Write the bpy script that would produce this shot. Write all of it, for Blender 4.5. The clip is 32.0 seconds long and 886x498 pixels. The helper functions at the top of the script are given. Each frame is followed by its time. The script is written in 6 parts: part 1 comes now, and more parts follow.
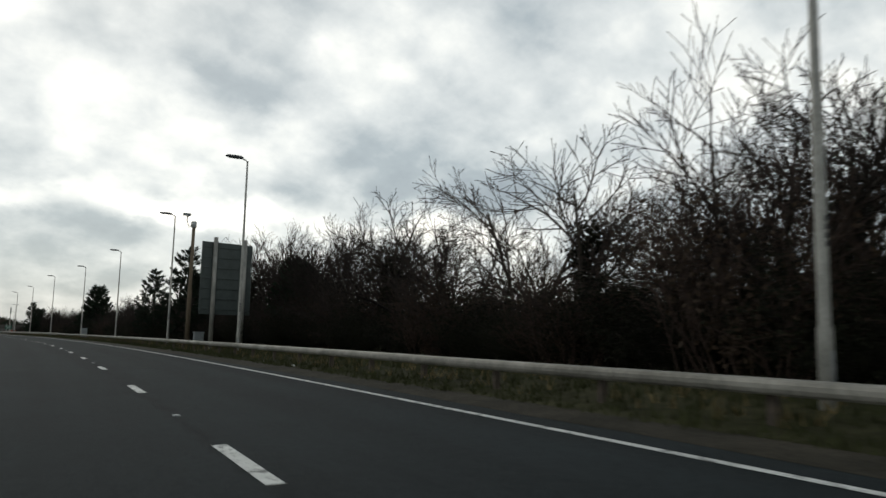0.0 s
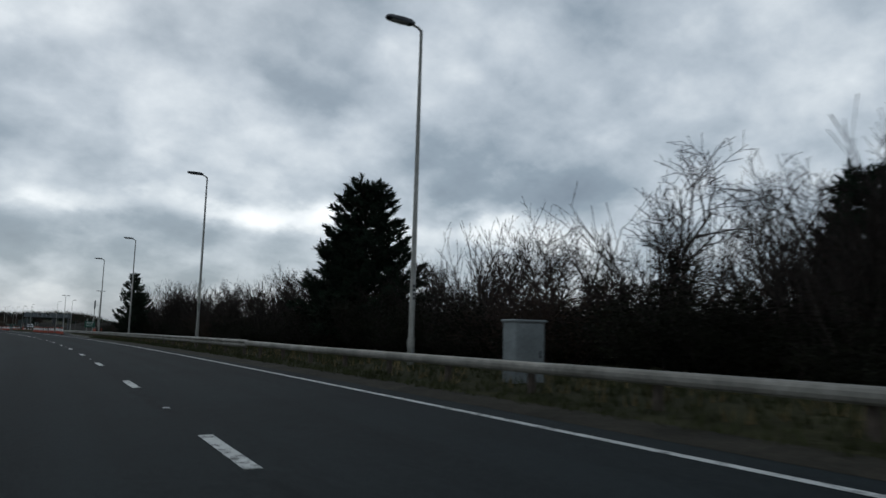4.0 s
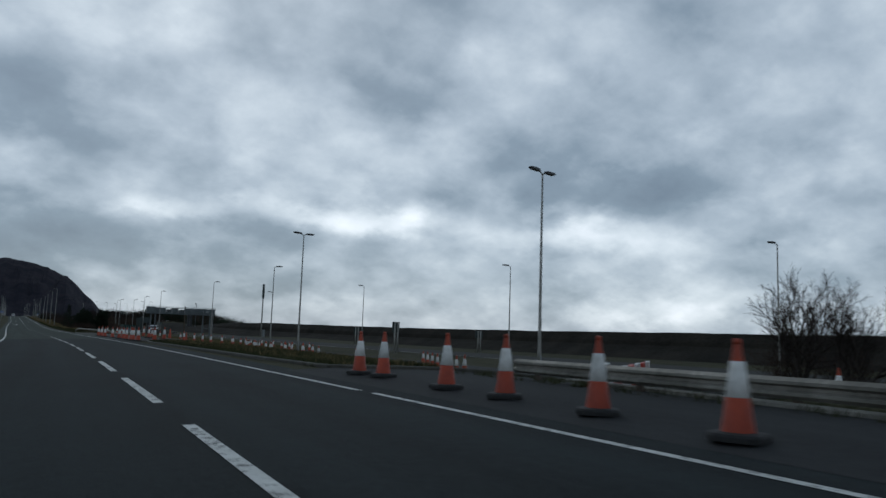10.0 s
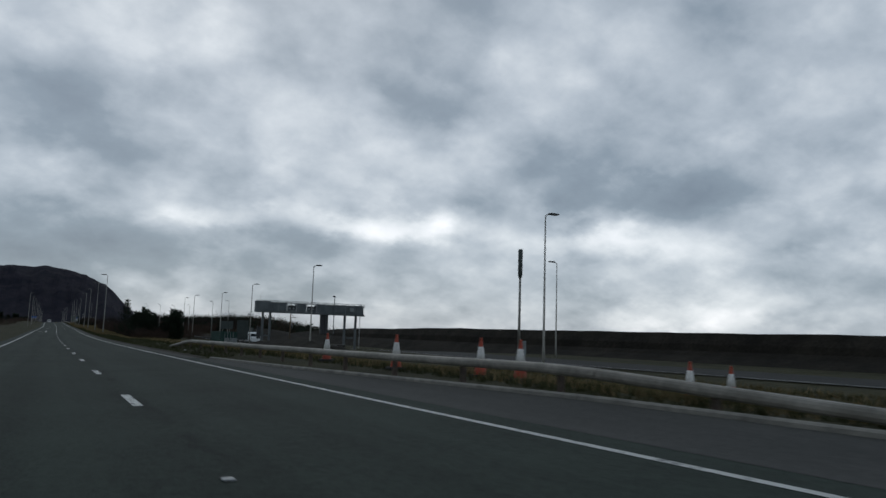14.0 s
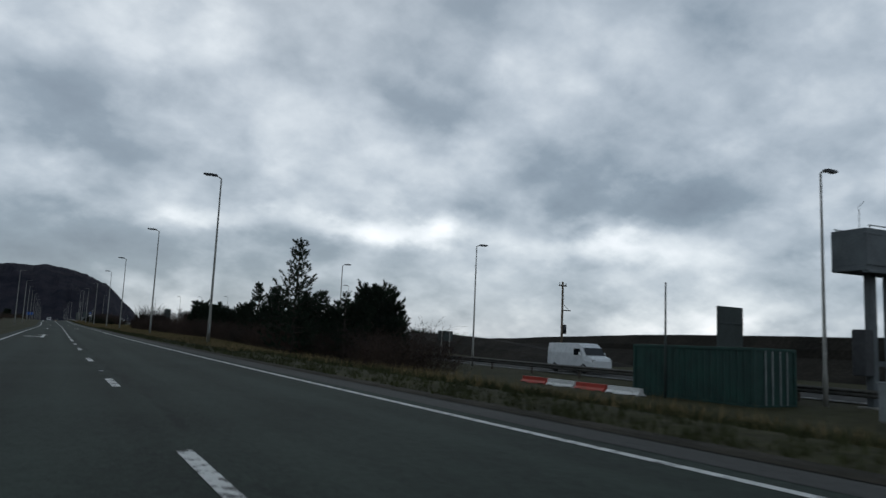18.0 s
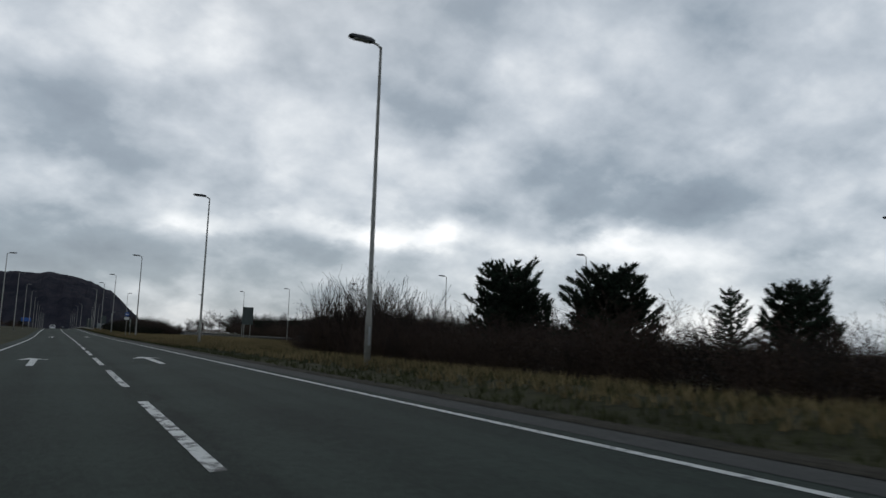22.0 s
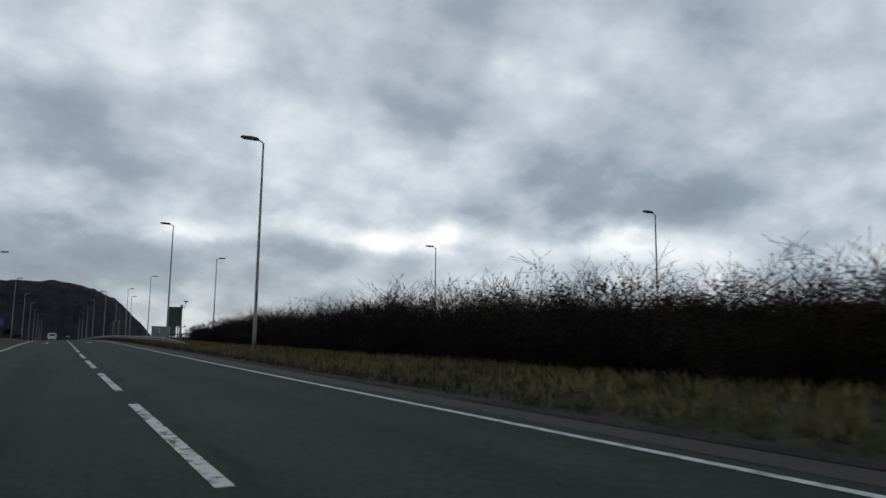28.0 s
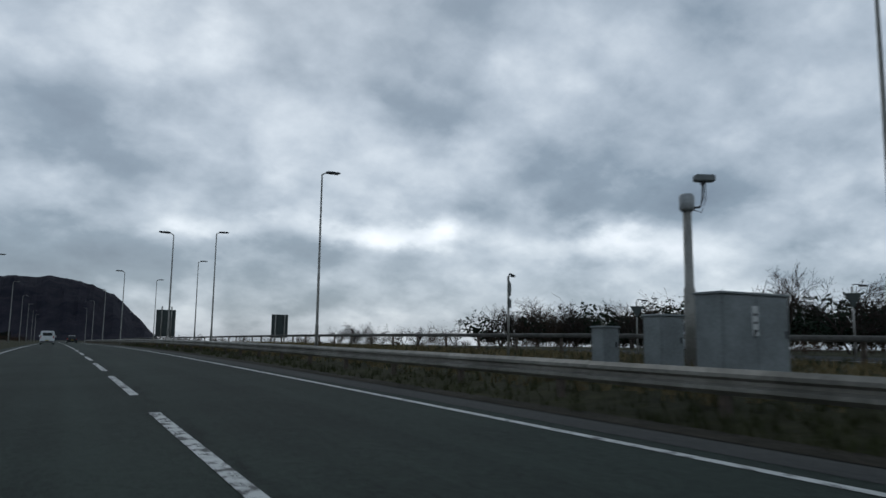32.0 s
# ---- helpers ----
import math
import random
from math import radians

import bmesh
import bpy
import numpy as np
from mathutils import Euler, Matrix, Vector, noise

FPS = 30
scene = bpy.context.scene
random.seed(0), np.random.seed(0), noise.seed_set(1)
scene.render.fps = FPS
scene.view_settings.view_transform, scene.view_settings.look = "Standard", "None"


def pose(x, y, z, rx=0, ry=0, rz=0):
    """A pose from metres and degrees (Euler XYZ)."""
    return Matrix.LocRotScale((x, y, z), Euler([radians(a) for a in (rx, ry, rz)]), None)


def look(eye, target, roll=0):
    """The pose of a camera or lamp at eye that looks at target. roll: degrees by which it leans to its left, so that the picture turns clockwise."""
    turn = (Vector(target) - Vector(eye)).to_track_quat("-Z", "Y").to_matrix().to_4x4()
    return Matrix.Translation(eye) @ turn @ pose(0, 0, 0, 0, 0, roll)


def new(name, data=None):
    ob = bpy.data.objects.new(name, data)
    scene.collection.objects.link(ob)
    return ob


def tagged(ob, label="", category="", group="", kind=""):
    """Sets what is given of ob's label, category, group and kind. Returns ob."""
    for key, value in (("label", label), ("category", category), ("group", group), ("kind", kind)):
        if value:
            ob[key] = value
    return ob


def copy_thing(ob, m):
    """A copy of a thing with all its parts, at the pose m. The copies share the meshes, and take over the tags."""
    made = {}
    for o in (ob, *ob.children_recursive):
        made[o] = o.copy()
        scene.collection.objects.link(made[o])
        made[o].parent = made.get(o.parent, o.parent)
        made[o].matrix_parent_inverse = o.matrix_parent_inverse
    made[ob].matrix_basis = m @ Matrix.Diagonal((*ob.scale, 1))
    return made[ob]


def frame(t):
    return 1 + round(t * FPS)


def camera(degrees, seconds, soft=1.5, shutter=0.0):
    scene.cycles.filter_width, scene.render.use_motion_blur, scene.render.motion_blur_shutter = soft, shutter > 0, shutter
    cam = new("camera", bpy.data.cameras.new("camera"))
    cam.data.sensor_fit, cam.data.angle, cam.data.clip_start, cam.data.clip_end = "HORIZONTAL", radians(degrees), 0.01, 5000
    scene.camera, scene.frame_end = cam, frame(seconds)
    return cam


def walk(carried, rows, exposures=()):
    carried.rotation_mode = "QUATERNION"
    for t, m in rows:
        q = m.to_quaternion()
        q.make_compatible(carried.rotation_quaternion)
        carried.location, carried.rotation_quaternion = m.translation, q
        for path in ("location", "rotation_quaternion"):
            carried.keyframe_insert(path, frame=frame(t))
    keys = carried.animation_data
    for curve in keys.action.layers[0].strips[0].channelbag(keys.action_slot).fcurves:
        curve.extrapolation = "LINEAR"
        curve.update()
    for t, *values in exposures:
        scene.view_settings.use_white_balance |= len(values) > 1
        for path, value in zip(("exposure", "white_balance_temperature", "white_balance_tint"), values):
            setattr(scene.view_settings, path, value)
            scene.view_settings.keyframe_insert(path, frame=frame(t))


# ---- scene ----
# ---- light and exposure ----
EXPOSURES = [(0.0, 0.65, 7300, 7), (1.0, 0.5, 6600, 7), (2.0, 0.28, 6350, 6), (4.0, 0.08, 6350, 7), (7.0, 0.1, 6250, 6), (8.0, -0.02, 6150, 6), (9.0, -0.1, 5720, 3), (10.0, -0.1, 5950, 5), (12.0, -0.07, 6250, 7), (13.0, -0.07, 6150, 7), (14.0, -0.05, 6300, 8), (17.0, 0.0, 6250, 7), (18.0, 0.0, 6250, 7), (19.0, -0.03, 5980, 5), (20.0, 0.12, 6550, 8), (23.0, 0.14, 6500, 9), (25.0, 0.05, 6400, 8), (29.0, 0.1, 6400, 9), (31.0, 0.06, 6150, 7), (32.0, 0.0, 6100, 7)]
SKY_STRENGTH = 1.0
SUN_SHARE = 0.4
ZENITH = 0.4
CHAIN = [21.95, 22.71, 22.34, 21.81, 23.97, 22.74, 21.83, 21.44, 20.96]
CLOUD_BIG, CLOUD_FINE, CLOUD_PUFF = 0.75, 0.40, 0.22
CLOUD_TONES = [(0.0, (0.16, 0.195, 0.245)), (1.0, (1.06, 1.055, 1.075)), (0.30, (0.262, 0.314, 0.37)), (0.52, (0.475, 0.522, 0.578)), (0.75, (0.75, 0.78, 0.812))]
CLOUDS = [(24.5, 17.8, 4.3, 2.8, -0.24), (27.7, 19.7, 2.8, 2.2, -0.12), (39.3, 11.3, 7.0, 2.1, -0.28), (35.0, 13.7, 3.5, 2.0, -0.16), (46.6, 11.8, 6.0, 1.8, -0.14), (30.5, 9.8, 3.0, 1.1, -0.14), (-2.5, 16.0, 4.5, 1.8, -0.12), (1.0, 13.0, 6.0, 2.2, -0.08),
          (0.0, 5.2, 9.0, 3.0, -0.30), (19.5, 5.8, 6.0, 1.6, -0.10), (13.0, 3.0, 7.0, 2.0, -0.12), (54.0, 7.8, 3.0, 1.0, -0.15), (7.0, 19.5, 5.0, 2.2, 0.15), (3.0, 21.5, 7.0, 2.5, 0.12), (17.0, 15.7, 4.0, 3.2, 0.10), (35.0, 18.5, 3.5, 2.5, 0.14), (42.0, 21.0, 5.0, 3.5, 0.10),
          (8.2, 8.4, 5.0, 1.0, 0.26), (19.5, 9.0, 6.0, 1.1, 0.34), (25.0, 8.2, 3.5, 1.1, 0.36), (38.5, 7.4, 5.5, 1.2, 0.26), (45.5, 7.1, 6.0, 1.3, 0.16), (51.0, 3.2, 5.0, 1.6, 0.24), (42.5, 2.3, 7.0, 1.1, 0.26), (32.0, 15.2, 2.8, 1.8, 0.10), (23.0, 1.3, 14.0, 0.9, 0.12), (60.0, 16.0, 8.0, 8.0, 0.10)]

# ---- the road's line, the camera and its walk ----
# heading of the road in degrees at each second of the drive, speed in m/s every four seconds
PSI = [-14.00, -12.59, -11.24, -9.88, -8.59, -7.35, -6.17, -4.96, -3.68, -2.56, -1.86, -1.36, -0.63, 0.30, 0.97, 1.25, 1.30, 1.20, 1.06, 0.92, 0.80, 0.64, 0.53, 0.56, 0.60, 0.79, 1.04, 1.31, 1.46, 1.29, 1.03, 1.02, 1.12]
SPEED = [22.05, 22.85, 22.20, 21.55, 23.83, 22.82, 22.24, 21.85, 21.13]
TURNS = [
    (0.0, -41.38, 6.97, -1.11), (0.5, -40.63, 7.14, -1.17), (1.0, -39.79, 7.05, -1.21), (1.5, -39.28, 7.12, -1.19), (2.0, -38.67, 7.17, -1.16),
    (2.5, -38.09, 6.91, -1.42), (3.0, -37.41, 7.01, -1.52), (3.5, -36.78, 6.96, -1.57), (4.0, -36.18, 6.89, -1.44), (4.5, -35.44, 7.02, -1.11),
    (5.0, -35.05, 7.15, -1.21), (5.5, -34.46, 7.15, -1.30), (6.0, -33.87, 7.15, -1.38), (6.5, -33.17, 6.66, -1.45), (7.0, -32.55, 6.87, -1.37),
    (7.5, -31.96, 7.00, -1.38), (8.0, -31.30, 6.89, -1.53), (8.5, -30.75, 6.96, -1.76), (9.0, -30.27, 6.84, -1.96), (9.5, -29.90, 6.90, -2.02),
    (10.0, -29.49, 6.92, -1.73), (10.5, -28.88, 7.05, -1.80), (11.0, -28.54, 7.14, -1.86), (11.5, -28.40, 7.28, -1.92), (12.0, -28.08, 7.15, -1.83),
    (12.5, -27.40, 7.03, -1.96), (13.0, -27.20, 7.13, -1.93), (13.5, -27.05, 7.22, -1.74), (14.0, -27.10, 7.35, -1.64), (14.5, -27.00, 7.46, -1.73),
    (15.0, -26.47, 7.15, -1.88), (15.5, -26.44, 7.15, -2.03), (16.0, -26.41, 7.15, -2.19), (16.5, -26.92, 7.34, -2.35), (17.0, -27.05, 6.90, -2.40),
    (17.5, -27.15, 6.89, -2.47), (18.0, -27.15, 7.21, -2.51), (18.5, -27.15, 7.14, -2.51), (19.0, -27.05, 7.54, -2.47), (19.5, -27.21, 7.75, -2.84),
    (20.0, -27.10, 7.27, -2.68), (20.5, -27.09, 7.18, -2.53), (21.0, -27.02, 7.18, -2.36), (21.5, -27.29, 7.40, -2.29), (22.0, -26.80, 7.21, -1.99),
    (22.5, -27.10, 7.36, -1.92), (23.0, -27.14, 7.09, -1.78), (23.5, -27.27, 7.33, -1.86), (24.0, -27.20, 7.37, -1.90), (24.5, -27.07, 7.27, -1.76),
    (25.0, -26.78, 7.38, -1.75), (25.5, -26.78, 7.65, -1.55), (26.0, -26.67, 7.15, -1.48), (26.5, -26.54, 7.15, -1.40), (27.0, -26.40, 7.15, -1.31),
    (27.5, -26.53, 7.12, -1.22), (28.0, -26.57, 7.01, -1.11), (28.5, -26.70, 7.29, -1.40), (29.0, -26.65, 7.37, -1.36), (29.5, -26.91, 7.33, -1.44),
    (30.0, -26.73, 7.38, -1.39), (30.5, -26.55, 7.25, -1.37), (31.0, -26.64, 7.14, -1.34), (31.5, -26.60, 7.06, -1.18), (32.0, -26.69, 6.86, -1.03),
]
STEP = 0.05
CLOCK = np.arange(0, 32.0 + STEP / 2, STEP)
_head = np.radians(np.interp(CLOCK, np.arange(33.0), PSI))
_pace = np.interp(CLOCK, np.arange(0, 33.0, 4.0), SPEED)
_dx, _dy = -np.sin(_head) * _pace * STEP, np.cos(_head) * _pace * STEP
_x = np.concatenate([[0], np.cumsum((_dx[1:] + _dx[:-1]) / 2)])
_y = np.concatenate([[0], np.cumsum((_dy[1:] + _dy[:-1]) / 2)])
_even = np.interp(CLOCK, np.arange(0, 33.0, 4.0), CHAIN)
_s = np.concatenate([[0], np.cumsum((_even[1:] + _even[:-1]) / 2 * STEP)])      # distance posts along the road
_back, _fwd = np.arange(600, 0, -2.0), np.arange(2, 4600, 2.0)
RS = np.concatenate([-_back, _s, _s[-1] + _fwd])
RX = np.concatenate([_x[0] + np.sin(_head[0]) * _back, _x, _x[-1] - np.sin(_head[-1]) * _fwd])
RY = np.concatenate([_y[0] - np.cos(_head[0]) * _back, _y, _y[-1] + np.cos(_head[-1]) * _fwd])
RH = np.concatenate([np.full(len(_back), _head[0]), _head, np.full(len(_fwd), _head[-1])])
CROSS = 0.0287          # crossfall of the carriageway
EYE = 1.143


def road(s, lat):
    """Plan place and heading at s metres along the drive and lat metres to its right."""
    h = float(np.interp(s, RS, RH))
    return (float(np.interp(s, RS, RX)) + lat * math.cos(h), float(np.interp(s, RS, RY)) + lat * math.sin(h), h)


# the road's gradient in degrees: gently down, a dip, then a rise that levels out
GRADE = [(-600, -0.4), (310, -0.4), (383, -0.05), (430, 0.3), (475, 0.45), (563, 0.45), (628, 0.85), (673, 0.9), (700, 0.8), (730, 0.6), (770, 0.2), (800, 0.0), (4600, 0.0)]
_grade = np.radians(np.interp(RS, [g[0] for g in GRADE], [g[1] for g in GRADE]))
RZ = np.concatenate([[0], np.cumsum(np.tan((_grade[1:] + _grade[:-1]) / 2) * np.diff(RY))])
RZ -= np.interp(0.0, RY, RZ)


def rise(y):
    """How far the land has risen where the world's y is y."""
    return float(np.interp(y, RY, RZ))


cam = camera(62.4, 32.0, soft=1.5, shutter=0.12)
rows = []
for t, yaw, pitch, roll in TURNS:
    s = float(np.interp(t, CLOCK, _s))
    x, y, h = road(s, 0.0)
    tilt = Matrix.Rotation(float(np.interp(s, RS, _grade)), 4, Vector((math.cos(h), math.sin(h), 0)))
    rows.append((t, Matrix.Translation((x, y, EYE + rise(y))) @ tilt @ pose(0, 0, 0, 90 + pitch, roll, yaw)))
walk(cam, rows, EXPOSURES)

# ---- world: heavy broken overcast ----
world = bpy.data.worlds.new("sky")
scene.world = world
world.use_nodes = True
wt = world.node_tree
wt.nodes.clear()


def wnode(kind):
    return wt.nodes.new(kind)


def wmath(op, a, b=None, clamp=False):
    n = wnode("ShaderNodeMath")
    n.operation, n.use_clamp = op, clamp
    for i, v in enumerate((a, b)):
        if v is None:
            continue
        if isinstance(v, (int, float)):
            n.inputs[i].default_value = v
        else:
            wt.links.new(v, n.inputs[i])
    return n.outputs[0]


def wvec(op, a, b):
    n = wnode("ShaderNodeVectorMath")
    n.operation = op
    for i, v in enumerate((a, b)):
        if isinstance(v, tuple):
            n.inputs[i].default_value = v
        else:
            wt.links.new(v, n.inputs[i])
    return n.outputs["Value"] if op in ("DISTANCE", "DOT_PRODUCT") else n.outputs[0]


SUN_AZ, SUN_EL = 12.0, 38.0
sky = wnode("ShaderNodeTexSky")
sky.sky_type, sky.sun_disc = "NISHITA", False
sky.sun_elevation, sky.sun_rotation = radians(SUN_EL), radians(SUN_AZ)
way = wnode("ShaderNodeTexCoord").outputs["Generated"]
sep = wnode("ShaderNodeSeparateXYZ")
wt.links.new(way, sep.inputs[0])
wx, wy, wz = sep.outputs
up = wmath("MAXIMUM", wz, 0.0)
deep = wmath("ADD", up, 0.52)
flat = wnode("ShaderNodeCombineXYZ")
wt.links.new(wmath("DIVIDE", wx, deep), flat.inputs[0])
wt.links.new(wmath("DIVIDE", wy, deep), flat.inputs[1])
az = wmath("MULTIPLY", wmath("ARCTAN2", wx, wy), 57.29578)
el = wmath("MULTIPLY", wmath("ARCSINE", wz), 57.29578)
azel = wnode("ShaderNodeCombineXYZ")
wt.links.new(az, azel.inputs[0])
wt.links.new(el, azel.inputs[1])


def wnoise(vec, scale, detail, rough, distort=0.0, offset=(0.0, 0.0, 0.0)):
    n = wnode("ShaderNodeTexNoise")
    wt.links.new(wvec("ADD", vec, offset), n.inputs["Vector"])
    n.inputs["Scale"].default_value, n.inputs["Detail"].default_value = scale, detail
    n.inputs["Roughness"].default_value, n.inputs["Distortion"].default_value = rough, distort
    return n


warp = wnoise(flat.outputs[0], 6.5, 5.0, 0.55, 0.0, (3.1, 1.7, 0.0)).outputs["Color"]
drift = wvec("SUBTRACT", warp, (0.5, 0.5, 0.5))
patch = wvec("ADD", azel.outputs[0], wvec("MULTIPLY", drift, (8.0, 5.5, 0.0)))
billow = wnoise(flat.outputs[0], 3.4, 6.0, 0.52, 0.0, (7.3, 2.2, 0.0)).outputs["Fac"]
shreds = wnoise(flat.outputs[0], 10.0, 6.0, 0.56, 0.15, (1.3, 9.2, 0.0)).outputs["Fac"]
lumps = wnode("ShaderNodeTexVoronoi")
lumps.feature, lumps.inputs["Scale"].default_value, lumps.inputs["Smoothness"].default_value = "SMOOTH_F1", 9.0, 0.55
wt.links.new(wvec("ADD", flat.outputs[0], wvec("MULTIPLY", drift, (0.22, 0.22, 0.0))), lumps.inputs["Vector"])
cover = wmath("ADD", wmath("MULTIPLY", wmath("SUBTRACT", billow, 0.5), CLOUD_BIG), wmath("MULTIPLY", wmath("SUBTRACT", shreds, 0.5), CLOUD_FINE))
cover = wmath("SUBTRACT", cover, wmath("MULTIPLY", wmath("SUBTRACT", lumps.outputs["Distance"], 0.42), CLOUD_PUFF))
# thicker, darker cloud overhead, out of view: added to dim the ground light
cover = wmath("SUBTRACT", cover, wmath("MULTIPLY", wmath("MULTIPLY", wmath("SUBTRACT", wz, 0.42), 2.2, True), ZENITH))
# the larger cloud masses: azimuth, elevation, half widths in degrees, brighter or darker
for ca, ce, wa, we, weight in CLOUDS:
    near = wvec("DISTANCE", wvec("MULTIPLY", patch, (1 / wa, 1 / we, 0.0)), (ca / wa, ce / we, 0.0))
    bump = wmath("POWER", 2.71828, wmath("MULTIPLY", wmath("MULTIPLY", near, near), -1.0))
    cover = wmath("ADD", cover, wmath("MULTIPLY", bump, weight))
tone = wnode("ShaderNodeValToRGB")
wt.links.new(wmath("ADD", cover, 0.5), tone.inputs[0])
ramp = tone.color_ramp
for i, (at, col) in enumerate(CLOUD_TONES):
    e = ramp.elements[i] if i < 2 else ramp.elements.new(at)
    e.position, e.color = at, (*col, 1)
both = wnode("ShaderNodeMix")
both.data_type = "RGBA"
both.inputs[0].default_value = 0.94
thin = wnode("ShaderNodeMix")
thin.data_type, thin.blend_type = "RGBA", "MULTIPLY"
thin.inputs[0].default_value = 1.0
wt.links.new(sky.outputs[0], thin.inputs[6])
thin.inputs[7].default_value = (0.12, 0.12, 0.12, 1)
wt.links.new(thin.outputs[2], both.inputs[6])
wt.links.new(tone.outputs[0], both.inputs[7])
bg = wnode("ShaderNodeBackground")
wt.links.new(both.outputs[2], bg.inputs[0])
bg.inputs[1].default_value = SKY_STRENGTH
wt.links.new(bg.outputs[0], wnode("ShaderNodeOutputWorld").inputs[0])

sun = new("sun", bpy.data.lights.new("sun", "SUN"))
sun.data.energy, sun.data.angle, sun.data.color = 0.5 * SUN_SHARE, radians(25), (1.0, 0.96, 0.9)
_far = Vector((math.sin(radians(SUN_AZ)) * math.cos(radians(SUN_EL)), math.cos(radians(SUN_AZ)) * math.cos(radians(SUN_EL)), math.sin(radians(SUN_EL))))
sun.matrix_world = look(_far * 50 + Vector((0, 0, 60)), Vector((0, 0, 60)))


# ---- materials ----
def mat(name, c1, c2=None, scale=4.0, rough=0.8, metal=0.0, bump=0.0, bump_scale=40.0, fine=0.0, vary=0.0, stretch=(1, 1, 1), lo=0.35, hi=0.65, spec=0.4, world_space=False):
    m = bpy.data.materials.new(name)
    m.use_nodes = True
    nt = m.node_tree
    b = nt.nodes["Principled BSDF"]
    b.inputs["Roughness"].default_value, b.inputs["Metallic"].default_value = rough, metal
    b.inputs["Specular IOR Level"].default_value = spec
    c2 = c2 or tuple(0.7 * c for c in c1)
    co = nt.nodes.new("ShaderNodeNewGeometry").outputs["Position"] if world_space else nt.nodes.new("ShaderNodeTexCoord").outputs["Object"]
    mp = nt.nodes.new("ShaderNodeMapping")
    mp.inputs["Scale"].default_value = stretch
    nt.links.new(co, mp.inputs[0])

    def tex(sc, detail=5.0, rg=0.6):
        n = nt.nodes.new("ShaderNodeTexNoise")
        nt.links.new(mp.outputs[0], n.inputs["Vector"])
        n.inputs["Scale"].default_value, n.inputs["Detail"].default_value, n.inputs["Roughness"].default_value = sc, detail, rg
        return n.outputs["Fac"]

    def mix(fac, a, bb, kind="MIX"):
        n = nt.nodes.new("ShaderNodeMix")
        n.data_type, n.blend_type = "RGBA", kind
        for sock, v in ((n.inputs[0], fac), (n.inputs[6], a), (n.inputs[7], bb)):
            if isinstance(v, (int, float)):
                sock.default_value = v
            elif isinstance(v, tuple):
                sock.default_value = (*v, 1)
            else:
                nt.links.new(v, sock)
        return n.outputs[2]

    def span(v, a, bb, c=0.0, d=1.0):
        n = nt.nodes.new("ShaderNodeMapRange")
        nt.links.new(v, n.inputs[0])
        for i, q in enumerate((a, bb, c, d)):
            n.inputs[1 + i].default_value = q
        return n.outputs[0]

    col = mix(span(tex(scale), lo, hi), c2, c1)
    if fine:
        col = mix(1.0, col, mix(span(tex(scale * 14, 3.0), 0.3, 0.7), (1 - fine,) * 3, (1 + fine,) * 3), "MULTIPLY")
    if vary:
        info = nt.nodes.new("ShaderNodeObjectInfo").outputs["Random"]
        col = mix(1.0, col, mix(info, (1 - vary,) * 3, (1 + vary,) * 3), "MULTIPLY")
    nt.links.new(col, b.inputs["Base Color"])
    nt.links.new(span(tex(scale * 3), 0.2, 0.8, max(rough - 0.12, 0.02), min(rough + 0.12, 1.0)), b.inputs["Roughness"])
    if bump:
        n = nt.nodes.new("ShaderNodeBump")
        n.inputs["Strength"].default_value, n.inputs["Distance"].default_value = 1.0, bump
        nt.links.new(tex(bump_scale, 4.0), n.inputs["Height"])
        nt.links.new(n.outputs[0], b.inputs["Normal"])
    return m


